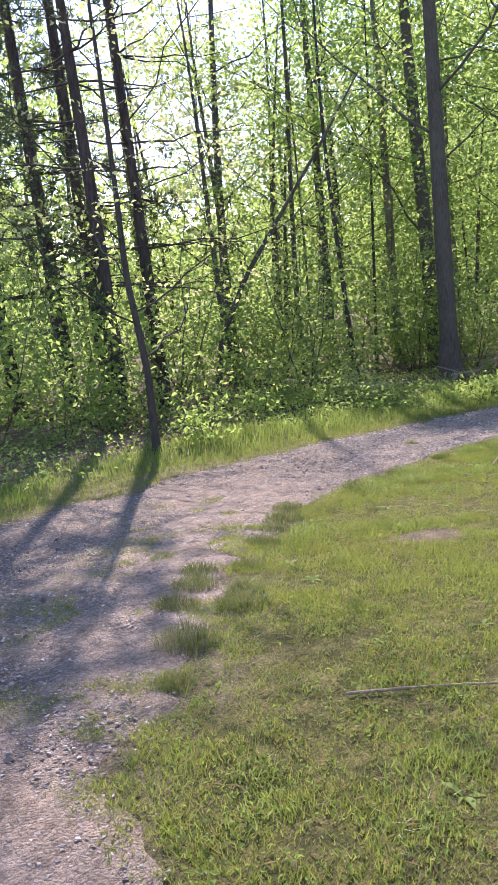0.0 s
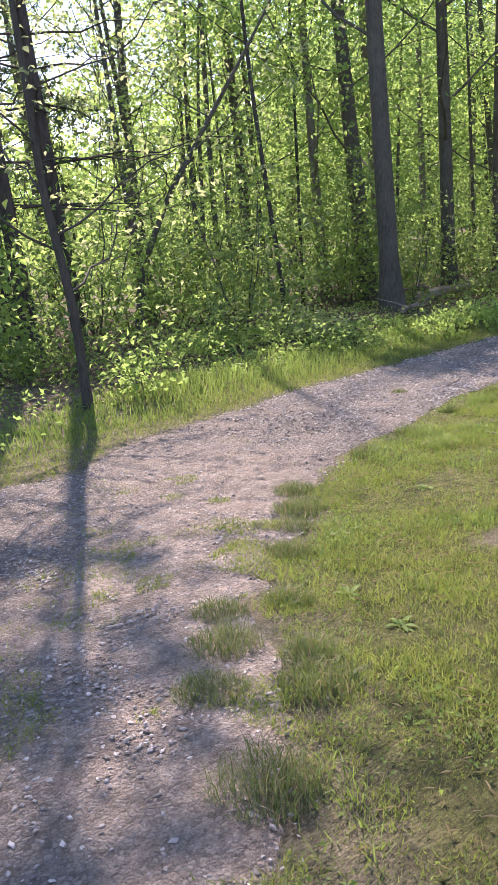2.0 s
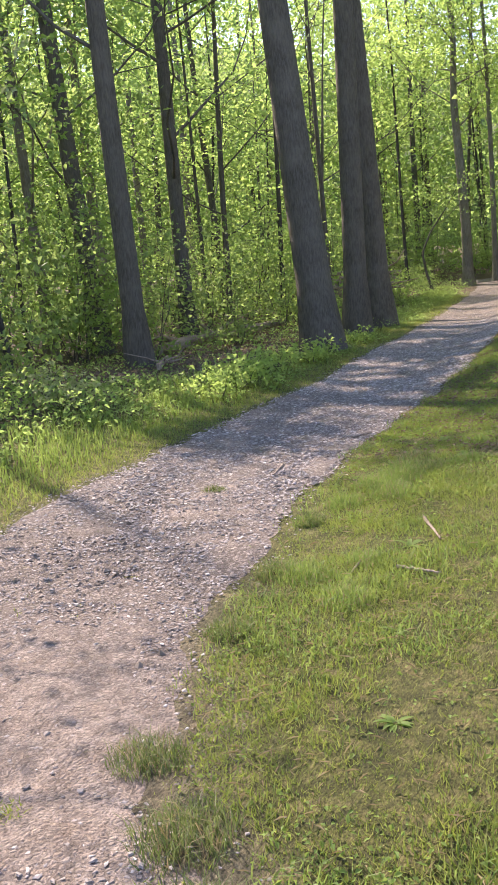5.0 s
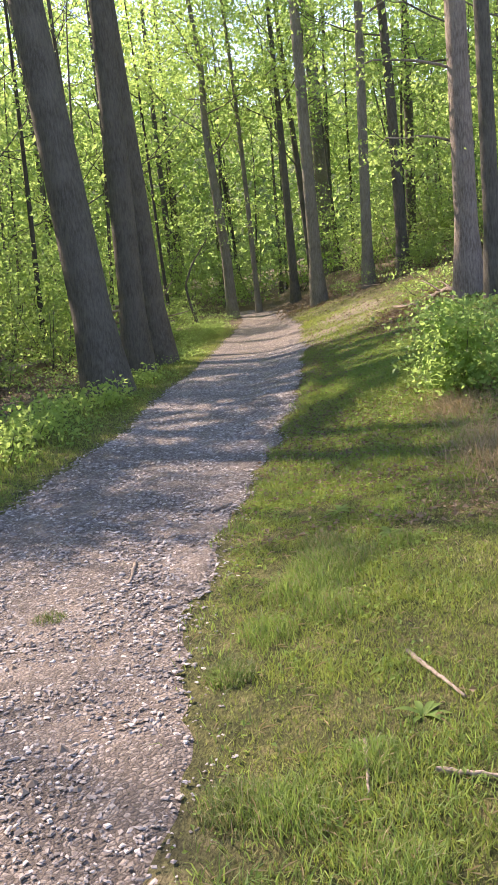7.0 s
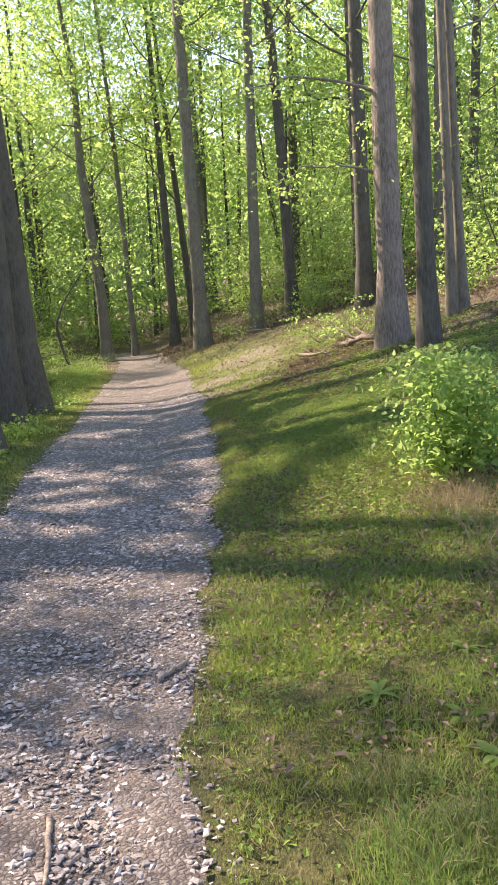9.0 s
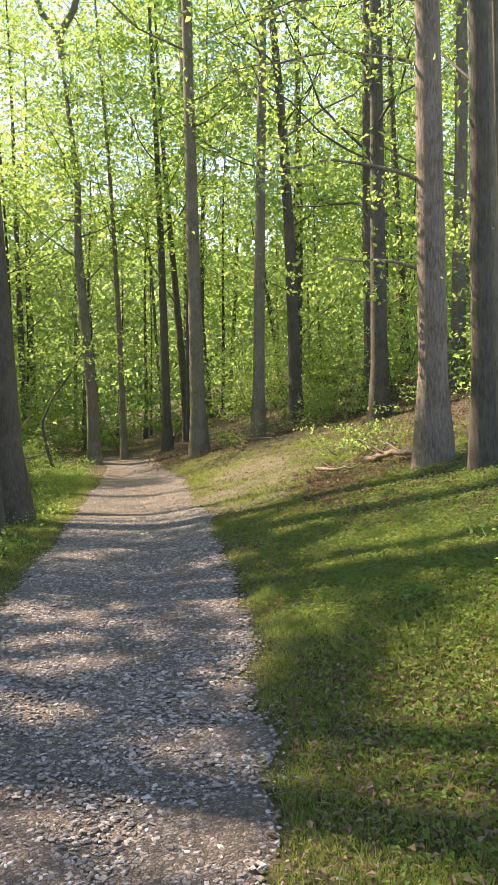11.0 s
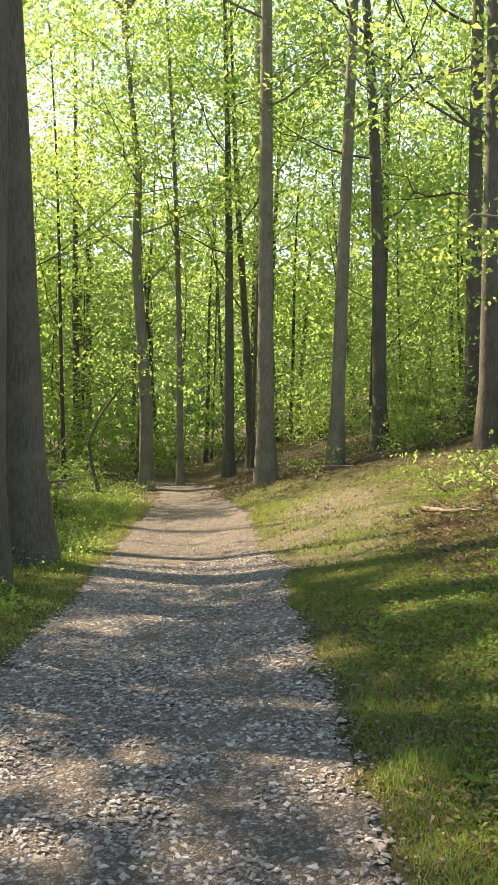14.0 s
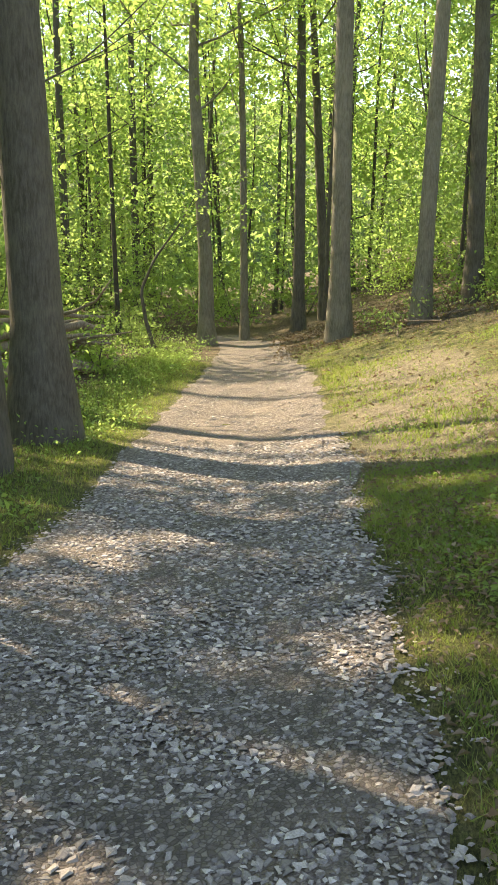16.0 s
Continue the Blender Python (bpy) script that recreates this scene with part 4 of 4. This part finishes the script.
def build_verge():
    rng = np.random.default_rng(22)

    def keep(x, y):
        _, _, left = edges(x, y)
        s = -left + 0.25 * wob(x, y, 2.0, 3.0)
        shade = 1 - 0.15 * sstep(11, 14, x)
        return sstep(-0.02, 0.4, s) * sstep(2.0, 1.1, s) * shade * np.clip(0.7 + 0.5 * wob(x, y, 1.8, 8.0), 0.2, 1)
    x, y = scatter(rng, 240000, 0, 34, 5.8, 13.2, keep)
    _, _, left = edges(x, y)
    h = (0.03 + 0.14 * sstep(0.1, 0.9, -left)) * rng.uniform(0.5, 1.25, len(x)) * (0.8 + 0.55 * np.clip(wob(x, y, 2.6, 71.0), -0.8, 1)) * (1 - 0.35 * sstep(11, 14, x))
    tagged(new("verge_grass", blades(rng, x, y, h, rng.uniform(0.005, 0.011, len(x)), TALL_GRASS, "verge_grass", 0.55)),
           "tall fresh green grass along the path's sunny edge", "grass", kind="stuff")

    def strip(x, y):
        _, _, left = edges(x, y)
        return sstep(0.05, -0.08, inside_path(x, y)) * (left < 0.6) * sstep(-1.0, -0.5, left)
    x, y = scatter(rng, 260000, 0, 30, 5.6, 12, strip)
    tagged(new("verge_grass", spikes(rng, x, y, rng.uniform(0.02, 0.07, len(x)), rng.uniform(0.004, 0.009, len(x)), GRASS, "short_verge", 0.9)),
           "short grass along the gravel's sunny edge", "grass", kind="stuff")

    # low broadleaf herbs under the trees
    def herb(x, y):
        _, right, left = edges(x, y)
        s = -left + 0.3 * wob(x, y, 1.7, 6.0)
        return sstep(0.5, 1.1, s + 0.5 * sstep(11, 13, x)) * sstep(7.5, 3.0, s) * np.clip(0.45 + 0.9 * wob(x, y, 1.6, 11.0), 0.05, 1)
    x, y = scatter(rng, 140000, 0, 38, 6, 17, herb)
    z = ground_z(x, y) + rng.uniform(0.02, 1, len(x)) ** 1.4 * (0.22 + 0.22 * np.clip(wob(x, y, 2.2, 4.0), -0.6, 1))
    along, nor = frames_for(rng, len(x), 0.6)
    ln = rng.uniform(0.035, 0.085, len(x)) * (1 - 0.25 * sstep(12, 14, x))
    v, f = leaf_cards(np.stack([x, y, z], 1), along, nor, ln, ln * 0.6)
    tagged(new("herbs", mesh_from("herbs", v, f, LEAF_GREEN)), "low leafy herbs at the woods' edge", "undergrowth", kind="stuff")

    # ground ivy on the bank
    def ivy(x, y):
        d = centre(x) - y
        _, edge, _ = edges(x, y)
        return sstep(-0.12, -0.3, edge + 0.1 * wob(x, y, 5.0, 6.0)) * (0.18 * sstep(0.5, 0.9, d) + 0.82 * sstep(0.9, 1.8, d)) * sstep(6, 4, d) * np.clip(0.45 + 0.8 * wob(x, y, 2.4, 2.0) + 0.3 * sstep(19, 17, x), 0.12, 1) * sstep(9.5, 11.5, x) * (1 - 0.4 * sstep(20, 24, x)) * (1 - 0.9 * sstep(1.5, 1.0, np.abs(y - (7.05 + 0.05 * (x - 18)))) * sstep(17, 19, x))
    x, y = scatter(rng, 260000, 9.5, 27, 1.5, 8.3, ivy)
    z = ground_z(x, y) + rng.uniform(0.005, 0.045, len(x))
    along, nor = frames_for(rng, len(x), 0.75)
    ln = rng.uniform(0.014, 0.042, len(x))
    v, f = leaf_cards(np.stack([x, y, z], 1), along, nor, ln, ln * 0.75)
    tagged(new("ground_ivy", mesh_from("ground_ivy", v, f, WEED)), "creeping green ground cover on the bank", "undergrowth", kind="stuff")


def build_litter():
    rng = np.random.default_rng(23)

    def keep(x, y):
        _, right, left = edges(x, y)
        d = centre(x) - y
        n1 = wob(x, y, 1.7, 5.0)
        bank = sstep(2.3, 3.6, d + 0.6 * n1) * sstep(12.5, 14.5, x) * 0.6 * (1 - 0.93 * sstep(1.9, 1.2, np.abs(y - (7.05 + 0.05 * (x - 18))) + 0.4 * n1) * sstep(17, 19, x))
        pile = sstep(1.2, 0.4, ((x - 18.9) / 2.8) ** 2 + ((y - 6.1) / 0.45) ** 2 + 0.5 * n1)
        woods = sstep(1.4, 2.6, -left + 0.4 * n1) * 0.6
        mound = sstep(28.5, 30, x) * sstep(0.5, 1.2, d) * sstep(36, 34, x)
        lawn = (0.006 + 0.10 * sstep(10, 12, x)) * (right < 0) * (x > 5)
        return np.clip(np.maximum(np.maximum(bank, pile), np.maximum(np.maximum(woods, lawn), mound)), 0, 1)
    x, y = scatter(rng, 60000, 2, 36, 2.5, 15, keep)
    x1, y1 = scatter(rng, 4200, 15.8, 22, 5.4, 6.8, keep)
    x, y = np.concatenate([x, x1]), np.concatenate([y, y1])
    p = np.stack([x, y, ground_z(x, y) + rng.uniform(0.005, 0.035, len(x))], 1)
    along, nor = frames_for(rng, len(x), 0.72)
    ln = rng.uniform(0.035, 0.085, len(x)) * np.where(x < 17, 0.6, 1.0)
    v, f = leaf_cards(p, along, nor, ln, ln * 0.65, 0.3)
    tagged(new("leaf_litter", mesh_from("leaf_litter", v, f, DEAD)), "dry brown fallen leaves on the bank", "leaf litter", kind="stuff")


def build_debris():
    """Bits of leaf and bud scale on the grass beside the trail, and crumbs of trodden soil on the bend."""
    rng = np.random.default_rng(26)
    x, y = scatter(rng, 26000, 8.5, 20, 4.6, 8.0, lambda a, b: sstep(0.1, -0.05, inside_path(a, b)) * np.clip(0.5 + 0.8 * wob(a, b, 2.2, 44.0), 0.1, 1))
    along, nor = frames_for(rng, len(x), 0.8)
    ln = rng.uniform(0.015, 0.05, len(x))
    v, f = leaf_cards(np.stack([x, y, ground_z(x, y) + rng.uniform(0.012, 0.04, len(x))], 1), along, nor, ln, ln * rng.uniform(0.3, 0.7, len(x)), 0.3)
    tagged(new("leaf_debris", mesh_from("leaf_debris", v, f, DEAD)), "small dry leaf bits in the grass beside the gravel", "leaf litter", kind="stuff")

    x, y = scatter(rng, 5200, 0.6, 7.5, 3.0, 8.6, lambda a, b: sstep(0.05, 0.25, inside_path(a, b)) * sstep(0.05, 0.5, wob(a, b, 1.5, 34.0)))
    n = len(x)
    u = unit(np.array([[1, 0, 0], [0.3, 0.9, 0.1], [-0.8, 0.6, 0], [-0.7, -0.7, 0.1], [0.4, -0.9, 0], [0.1, 0.1, 1.0]], float))
    size = 0.008 + 0.016 * rng.uniform(0, 1, n) ** 2
    v = u[None] * (size[:, None] * rng.uniform(0.7, 1.3, (n, 6)))[..., None] * np.array([1, 1, 0.8])
    a = rng.uniform(0, 6.283, n)
    c, sn = np.cos(a)[:, None], np.sin(a)[:, None]
    v = np.stack([v[..., 0] * c - v[..., 1] * sn, v[..., 0] * sn + v[..., 1] * c, v[..., 2]], -1)
    v += np.stack([x, y, ground_z(x, y) + 0.012], 1)[:, None]
    q = np.array([[k, (k + 1) % 5, 5] for k in range(5)])
    f = (np.arange(n)[:, None, None] * 6 + q[None]).reshape(-1, 3)
    tagged(new("soil_crumbs", mesh_from("soil_crumbs", v.reshape(-1, 3), f, CLOD)), "dark crumbs of trodden soil on the path", "soil", kind="stuff")


def build_gravel():
    """Crushed stone on the path: angular six-sided bits, larger and thicker on the trail's middle."""
    rng = np.random.default_rng(24)

    def keep(x, y):
        ins = inside_path(x, y)
        _, right, _ = edges(x, y)
        dirt = sstep(1.5, 0.4, right + 0.5 * wob(x, y, 1.3, 2.0)) * sstep(6.2, 4.0, x)
        far = 0.65 - 0.3 * sstep(12, 13, x) - 0.1 * sstep(21, 23, x)
        return sstep(0.02, 0.2, ins) * (1 - 0.35 * dirt) * far * np.clip(0.85 + 0.5 * wob(x, y, 2.0, 8.0), 0.35, 1)

    def on_bed(a, b):
        return sstep(0.0, 0.12, inside_path(a, b)) * np.clip(0.9 + 0.35 * wob(a, b, 2.6, 8.0), 0.45, 1)

    def left_bed(a, b):
        return sstep(0.0, 0.12, inside_path(a, b)) * sstep(3.0, 3.8, b + 0.4 * wob(a, b, 2.0, 3.0)) * sstep(0.7, 1.5, edges(a, b)[1] + 0.5 * wob(a, b, 1.3, 2.0)) * np.clip(0.75 + 0.6 * wob(a, b, 1.6, 18.0), 0.15, 1)
    beds = [scatter(rng, 175000, -0.2, 28, 1.0, 11.2, keep),
            scatter(rng, 66000, 11.5, 21.5, 6.7, 10.2, on_bed),
            scatter(rng, 44000, 4.2, 11.5, 5.2, 9.0, lambda a, b: on_bed(a, b) * (0.25 + 0.6 * sstep(4.4, 6.6, a)) * sstep(4.2, 5.0, a)),
            scatter(rng, 42000, -0.3, 4.4, 2.4, 8.0, left_bed),
            # small pebbles in the sandy edge
            scatter(rng, 30000, 0.8, 5.6, 1.8, 7.4, lambda a, b: sstep(0.0, 0.1, inside_path(a, b)) * sstep(1.9, 1.0, edges(a, b)[1]) * np.clip(0.4 + 0.8 * wob(a, b, 3.0, 28.0), 0.08, 1)),
            # stray stones past the edge
            scatter(rng, 110000, 1.0, 21, 2.0, 9.8, lambda a, b: 0.4 * sstep(-0.22, 0.0, inside_path(a, b)) ** 2 * (inside_path(a, b) < 0.06))]
    x, y = (np.concatenate(c) for c in zip(*beds))
    n = len(x)
    size = (0.006 + 0.0125 * rng.uniform(0, 1, n) ** 1.6) * (0.72 + 0.28 * sstep(5.0, 8, x) + 0.16 * sstep(11, 13, x)) * np.where(inside_path(x, y) < 0.05, 0.75, 1.0)
    ang = np.arange(4) * 1.5708 + rng.uniform(-0.5, 0.5, (n, 4))
    low = rng.uniform(0.7, 1.2, (n, 4))
    top = low * rng.uniform(0.4, 0.9, (n, 4))
    v = np.concatenate([np.stack([np.cos(ang) * low, np.sin(ang) * low, rng.uniform(-0.5, -0.1, (n, 4))], -1),
                        np.stack([np.cos(ang) * top, np.sin(ang) * top, rng.uniform(0.2, 0.8, (n, 4))], -1)], 1)
    v = v * (size[:, None] * np.stack([rng.uniform(0.9, 1.5, n), rng.uniform(0.7, 1.1, n), rng.uniform(0.2, 0.5, n)], 1))[:, None]
    a, t = rng.uniform(0, 6.283, n), rng.normal(0, 0.24, n)
    ca, sa, ct, st = np.cos(a), np.sin(a), np.cos(t), np.sin(t)
    R = np.stack([np.stack([ca, -sa * ct, sa * st], 1), np.stack([sa, ca * ct, -ca * st], 1), np.stack([np.zeros(n), st, ct], 1)], 1)
    v = np.einsum("nij,nkj->nki", R, v)
    v += np.stack([x, y, ground_z(x, y) + 0.012 * sstep(-0.02, 0.06, inside_path(x, y)) + size * rng.uniform(-0.1, 0.5, n)], 1)[:, None]
    q = np.array([t for k in range(4) for t in ([k, (k + 1) % 4, 4 + (k + 1) % 4], [k, 4 + (k + 1) % 4, 4 + k])] + [[4, 5, 6], [4, 6, 7]])
    f = (np.arange(n)[:, None, None] * 8 + q[None]).reshape(-1, 3)
    tagged(new("gravel", mesh_from("gravel", v.reshape(-1, 3), f, STONE)), "crushed grey stones loose on the path", "gravel", kind="stuff")


# ---- single things ----
def tuft(x, y, h, seed, mat=None):
    rng = np.random.default_rng(seed)
    n = int(380 + 1500 * h)
    r, a = 0.9 * h * np.sqrt(rng.uniform(0, 1, n)), rng.uniform(0, 6.283, n)
    px, py = x + r * np.cos(a), y + r * np.sin(a)
    ht = h * rng.uniform(0.35, 1.0, n) * (1.05 - 0.55 * r / (0.9 * h))
    wd = rng.uniform(0.0018, 0.004, n)
    z = float(ground_z(x, y))
    root = tagged(new("grass_tuft"), "dense grey-green grass tuft on sandy soil", "grass tuft", "grass tufts")
    root.location = (x, y, z)
    dry = rng.uniform(0, 1, n) < 0.14
    for name, pick, m, tag in (("leafage", ~dry, mat or TUFT_GRASS, ""), ("dry_leafage", dry, STRAW, "dry straw-coloured blades")):
        me = blades(rng, px[pick], py[pick], ht[pick], wd[pick], m, name, 0.9)
        me.transform(Matrix.Translation((-x, -y, -z)))
        tagged(child(name, me, root, tag), kind="stuff")
    return root


def weed(x, y, size, seed):
    """A rosette of long leaves, each bent and folded along its rib."""
    rng = np.random.default_rng(seed)
    z = float(ground_z(x, y))
    root = tagged(new("weed"), "broad-leaved green weed rosette growing in the lawn", "weed", "lawn weeds")
    root.location = (x, y, z)
    for k in range(int(rng.integers(10, 15))):
        a = k * 2.4 + rng.uniform(-0.8, 0.8)
        ln = size * rng.uniform(0.22, 0.62)
        rise = rng.uniform(0.15, 0.8)
        s = np.linspace(0, 1, 6)
        w = ln * rng.uniform(0.10, 0.15) * np.array([0.25, 0.75, 1.0, 0.95, 0.6, 0.03])
        out = np.stack([np.cos(a) * s * ln, np.sin(a) * s * ln, ln * rise * (s - 0.75 * s * s) - 0.004], 1)
        side = np.array([-np.sin(a), np.cos(a), 0.0])
        L = out + side * w[:, None] + np.array([0, 0, 0.35]) * w[:, None]
        R = out - side * w[:, None] + np.array([0, 0, 0.35]) * w[:, None]
        v = np.stack([L, out, R], 1).reshape(-1, 3)
        f = []
        for j in range(5):
            b = 3 * j
            f += [[b, b + 1, b + 4, b + 3], [b + 1, b + 2, b + 5, b + 4]]
        child("leaf", mesh_from("leaf", v, f, WEED, True), root)


def stick(points, r, label, mat=None, twigs=0, seed=3, name="stick"):
    """A fallen stick, branch or log through ground places (x, y, height over ground)."""
    rng = np.random.default_rng(seed)
    p = np.array([[x, y, float(ground_z(x, y)) + h] for x, y, h in points])
    k = np.linspace(0, len(p) - 1, 12)
    line = np.stack([np.interp(k, np.arange(len(p)), p[:, c]) for c in range(3)], 1)
    line[1:-1] += rng.normal(0, r * 0.2, (10, 3))
    rad = r * np.linspace(1, 0.55, 12) * rng.uniform(0.9, 1.1, 12)
    v, f = tube(line - line[0], rad, 10 if r > 0.05 else 7, 0.04, seed)
    sides = 10 if r > 0.05 else 7
    caps = []
    for ring in (0, 11):
        c = len(v)
        v = np.concatenate([v, (line - line[0])[ring][None]])
        idx = np.arange(sides) + ring * sides
        caps += [[idx[i], idx[(i + 1) % sides], c, c] for i in range(sides)]
    tri = [[q[0], q[1], q[2], q[3]] for q in f]
    root = tagged(new(name), label, name.replace("_", " "))
    root.location = line[0]
    me = bpy.data.meshes.new("wood")
    me.from_pydata(v.tolist(), [], [t if t[2] != t[3] else t[:3] for t in tri + caps])
    me.materials.append(mat or DEADWOOD)
    for poly in me.polygons:
        poly.use_smooth = len(poly.vertices) == 4
    child("wood", me, root)
    for t in range(twigs):
        j = int(rng.integers(2, 10))
        a = rng.uniform(0, 6.28)
        tl = limb_line(rng, line[j], (math.cos(a), math.sin(a)), r * rng.uniform(8, 16), rng.uniform(0.05, 0.5), 5)
        child("twig", mesh_from("twig", *tube(tl - line[0], np.linspace(r * 0.4, r * 0.1, 5), 5), mat or DEADWOOD, True), root)
    return root


def build_things():
    for k, (x, y, h) in enumerate(((2.07, 3.58, 0.2), (2.6, 4.36, 0.17), (2.6, 3.86, 0.17), (2.32, 4.12, 0.15), (4.1, 5.4, 0.18), (3.56, 4.95, 0.15), (3.85, 5.2, 0.13),
                                   (4.42, 5.75, 0.15), (2.8, 4.62, 0.14), (3.1, 4.5, 0.13), (2.75, 4.05, 0.14), (1.75, 3.2, 0.12), (7.6, 7.35, 0.1), (6.95, 6.3, 0.12), (6.1, 6.1, 0.14), (5.4, 6.0, 0.12), (8.1, 5.95, 0.16), (8.4, 6.1, 0.15))):
        tuft(x, y, h, 300 + k)
    for k, (x, y, h) in enumerate(((8.03, 6.09, 0.2), (7.75, 6.17, 0.19), (7.87, 6.03, 0.16), (7.5, 5.97, 0.17), (7.31, 6.22, 0.15), (14.39, 6.92, 0.17), (6.08, 5.94, 0.17), (5.84, 5.62, 0.15),
                                    (6.33, 5.72, 0.13), (6.92, 6.3, 0.1), (8.32, 5.69, 0.12))):
        tuft(x, y, h, 700 + k, TALL_GRASS)
    for k, (x, y, s) in enumerate(((3.3, 4.33, 0.17), (5.22, 4.73, 0.14), (3.18, 3.96, 0.15), (4.89, 5.07, 0.13), (6.97, 5.72, 0.17), (6.62, 5.57, 0.17), (6.42, 5.74, 0.15),
                                   (9.01, 6.08, 0.2), (10.07, 6.34, 0.14), (9.94, 6.07, 0.14), (8.5, 5.75, 0.2), (8.75, 5.8, 0.17), (9.3, 5.7, 0.18), (1.95, 1.75, 0.16), (2.35, 1.55, 0.14), (3.2, 2.7, 0.13), (2.7, 2.9, 0.12), (5.6, 5.3, 0.13), (14.2, 6.7, 0.16), (14.6, 6.4, 0.15))):
        weed(x, y, s, 400 + k)
    stick(((2.2, 2.58, 0.015), (2.45, 2.38, 0.02), (2.72, 2.14, 0.015)), 0.007, "thin grey fallen stick lying on the lawn", seed=1)
    stick(((7.05, 5.63, 0.015), (6.7, 5.43, 0.02)), 0.01, "thin pale stick lying on the lawn", seed=2)
    stick(((6.28, 5.53, 0.015), (6.24, 5.3, 0.02)), 0.009, "short pale stick in rough grass", seed=4)
    stick(((6.45, 5.75, 0.015), (6.15, 5.72, 0.02)), 0.008, "thin dry twig in rough grass", seed=5)
    stick(((9.38, 6.98, 0.025), (9.56, 6.87, 0.025)), 0.013, "short brown stick on the gravel", seed=6)
    stick(((8.4, 7.18, 0.02), (8.05, 7.1, 0.02)), 0.012, "pale dry stick on the gravel", seed=7)
    stick(((20.6, 5.5, 0.05), (20.0, 5.2, 0.12), (19.4, 5.0, 0.1)), 0.06, "bleached dead branch lying on the bank", twigs=3, seed=8, name="fallen_branch")
    stick(((21.6, 6.2, 0.04), (20.8, 6.0, 0.05), (20.2, 5.7, 0.05)), 0.03, "weathered branch lying among leaves on the bank", twigs=2, seed=9, name="fallen_branch")
    stick(((17.3, 14.3, 0.12), (20.0, 14.6, 0.15), (23.0, 14.1, 0.15)), 0.13, "long fallen log in the woods", DEADWOOD, 4, 10, "log")
    stick(((13.3, 11.6, 0.1), (15.5, 12.9, 0.12)), 0.05, "fallen branch among brush", DEADWOOD, 4, 11, "fallen_branch")
    # heap of cut logs behind the big trunk
    heap = (((26.3, 13.9), (28.0, 12.75), 0.16, 0.17), ((26.6, 14.2), (28.6, 13.1), 0.12, 0.42), ((26.9, 14.6), (28.9, 13.0), 0.13, 0.72), ((26.4, 14.4), (28.3, 12.9), 0.07, 0.6),
            ((27.0, 14.8), (28.4, 12.8), 0.06, 0.95), ((26.5, 14.0), (28.7, 13.4), 0.05, 0.85), ((27.4, 14.9), (28.2, 12.6), 0.05, 0.5), ((27.1, 14.3), (29.1, 13.4), 0.09, 0.25))
    for k, ((x0, y0), (x1, y1), r, h) in enumerate(heap):
        tagged(stick(((x0, y0, h + 0.15 * (h > 0.3)), (x1, y1, h)), r, "grey weathered log in a brush heap", DEADWOOD, 1, 20 + k, "log"), group="log heap")
    for k, (x, y, h, w, n, size) in enumerate(((11.85, 5.25, 0.98, 0.16, 4200, 0.05), (12.2, 4.95, 0.5, 0.2, 360, 0.045))):
        sapling(x, y, h, 700 + k, LEAF_GREEN, n, size, "bright green leafy shrub over dry grass on the bank", "shrub", "shrubs on the bank", w, True)
    sapling(22.6, 5.7, 0.75, 710, LEAF_GREEN, 520, 0.055, "small sapling with flat layers of bright leaves", "sapling", "saplings on the bank", 0.8, True)
    sapling(21.5, 5.2, 0.6, 711, LEAF_GREEN, 320, 0.055, "small sapling with flat layers of bright leaves", "sapling", "saplings on the bank", 0.8, True)
    for k, (x, y, h) in enumerate(((12.4, 9.75, 0.5), (13.2, 10.1, 0.55), (11.6, 9.6, 0.4), (14.3, 10.2, 0.4), (15.3, 10.0, 0.35), (18.2, 10.25, 0.3), (10.2, 10.9, 0.5), (9.2, 11.2, 0.6), (8.0, 10.9, 0.7))):
        sapling(x, y, h, 720 + k, LEAF_PALE if k == 6 else LEAF_BRIGHT, 420, 0.075, "low bright green bush at the path's edge", "bush", "bushes by the path", 0.6)
    # scrubby brush and twigs at the feet of the far trees
    for k, (x, y, h) in enumerate(((29.2, 7.7, 0.5), (29.4, 6.9, 0.7), (30.3, 7.9, 0.45), (30.4, 6.6, 0.8), (31.2, 7.2, 0.6), (28.9, 6.0, 0.6), (29.8, 5.4, 0.7), (31.4, 8.2, 0.5), (28.4, 5.0, 0.55), (30.9, 5.6, 0.6))):
        sapling(x, y, h, 760 + k, LEAF_UNDER, 150, 0.07, "low twiggy brush with few leaves on dry leaf litter", "brush", "brush at the far trees", 0.7)
    for k in range(7):
        x, y, a = 28.6 + 0.5 * k, 7.6 - 0.75 * (k % 4), 0.9 * k
        stick(((x, y, 0.03), (x + 0.8 * math.cos(a), y + 0.8 * math.sin(a), 0.12)), 0.018, "grey fallen branch on dry leaf litter", DEADWOOD, 3, 90 + k, "fallen_branch")
    # dead grass heaps below the shrub and on the bank beside it
    rng = np.random.default_rng(31)
    n = 2600
    first = rng.uniform(0, 1, n) < 0.55
    x, y = np.where(first, rng.normal(11.45, 0.3, n), rng.normal(10.0, 0.4, n)), np.where(first, rng.normal(5.32, 0.16, n), rng.normal(5.12, 0.17, n))
    me = blades(rng, x, y, rng.uniform(0.06, 0.22, n), rng.uniform(0.003, 0.006, n), STRAW, "dry_grass", 1.4)
    tagged(new("dry_grass", me), "heaps of dry straw-coloured grass on the bank below the shrub", "dry grass", kind="stuff")


build_woods()
build_poles()
build_understory()
build_far_woods()
build_backdrop()
build_things()
build_lawn()
build_verge()
build_litter()
build_debris()
build_gravel()
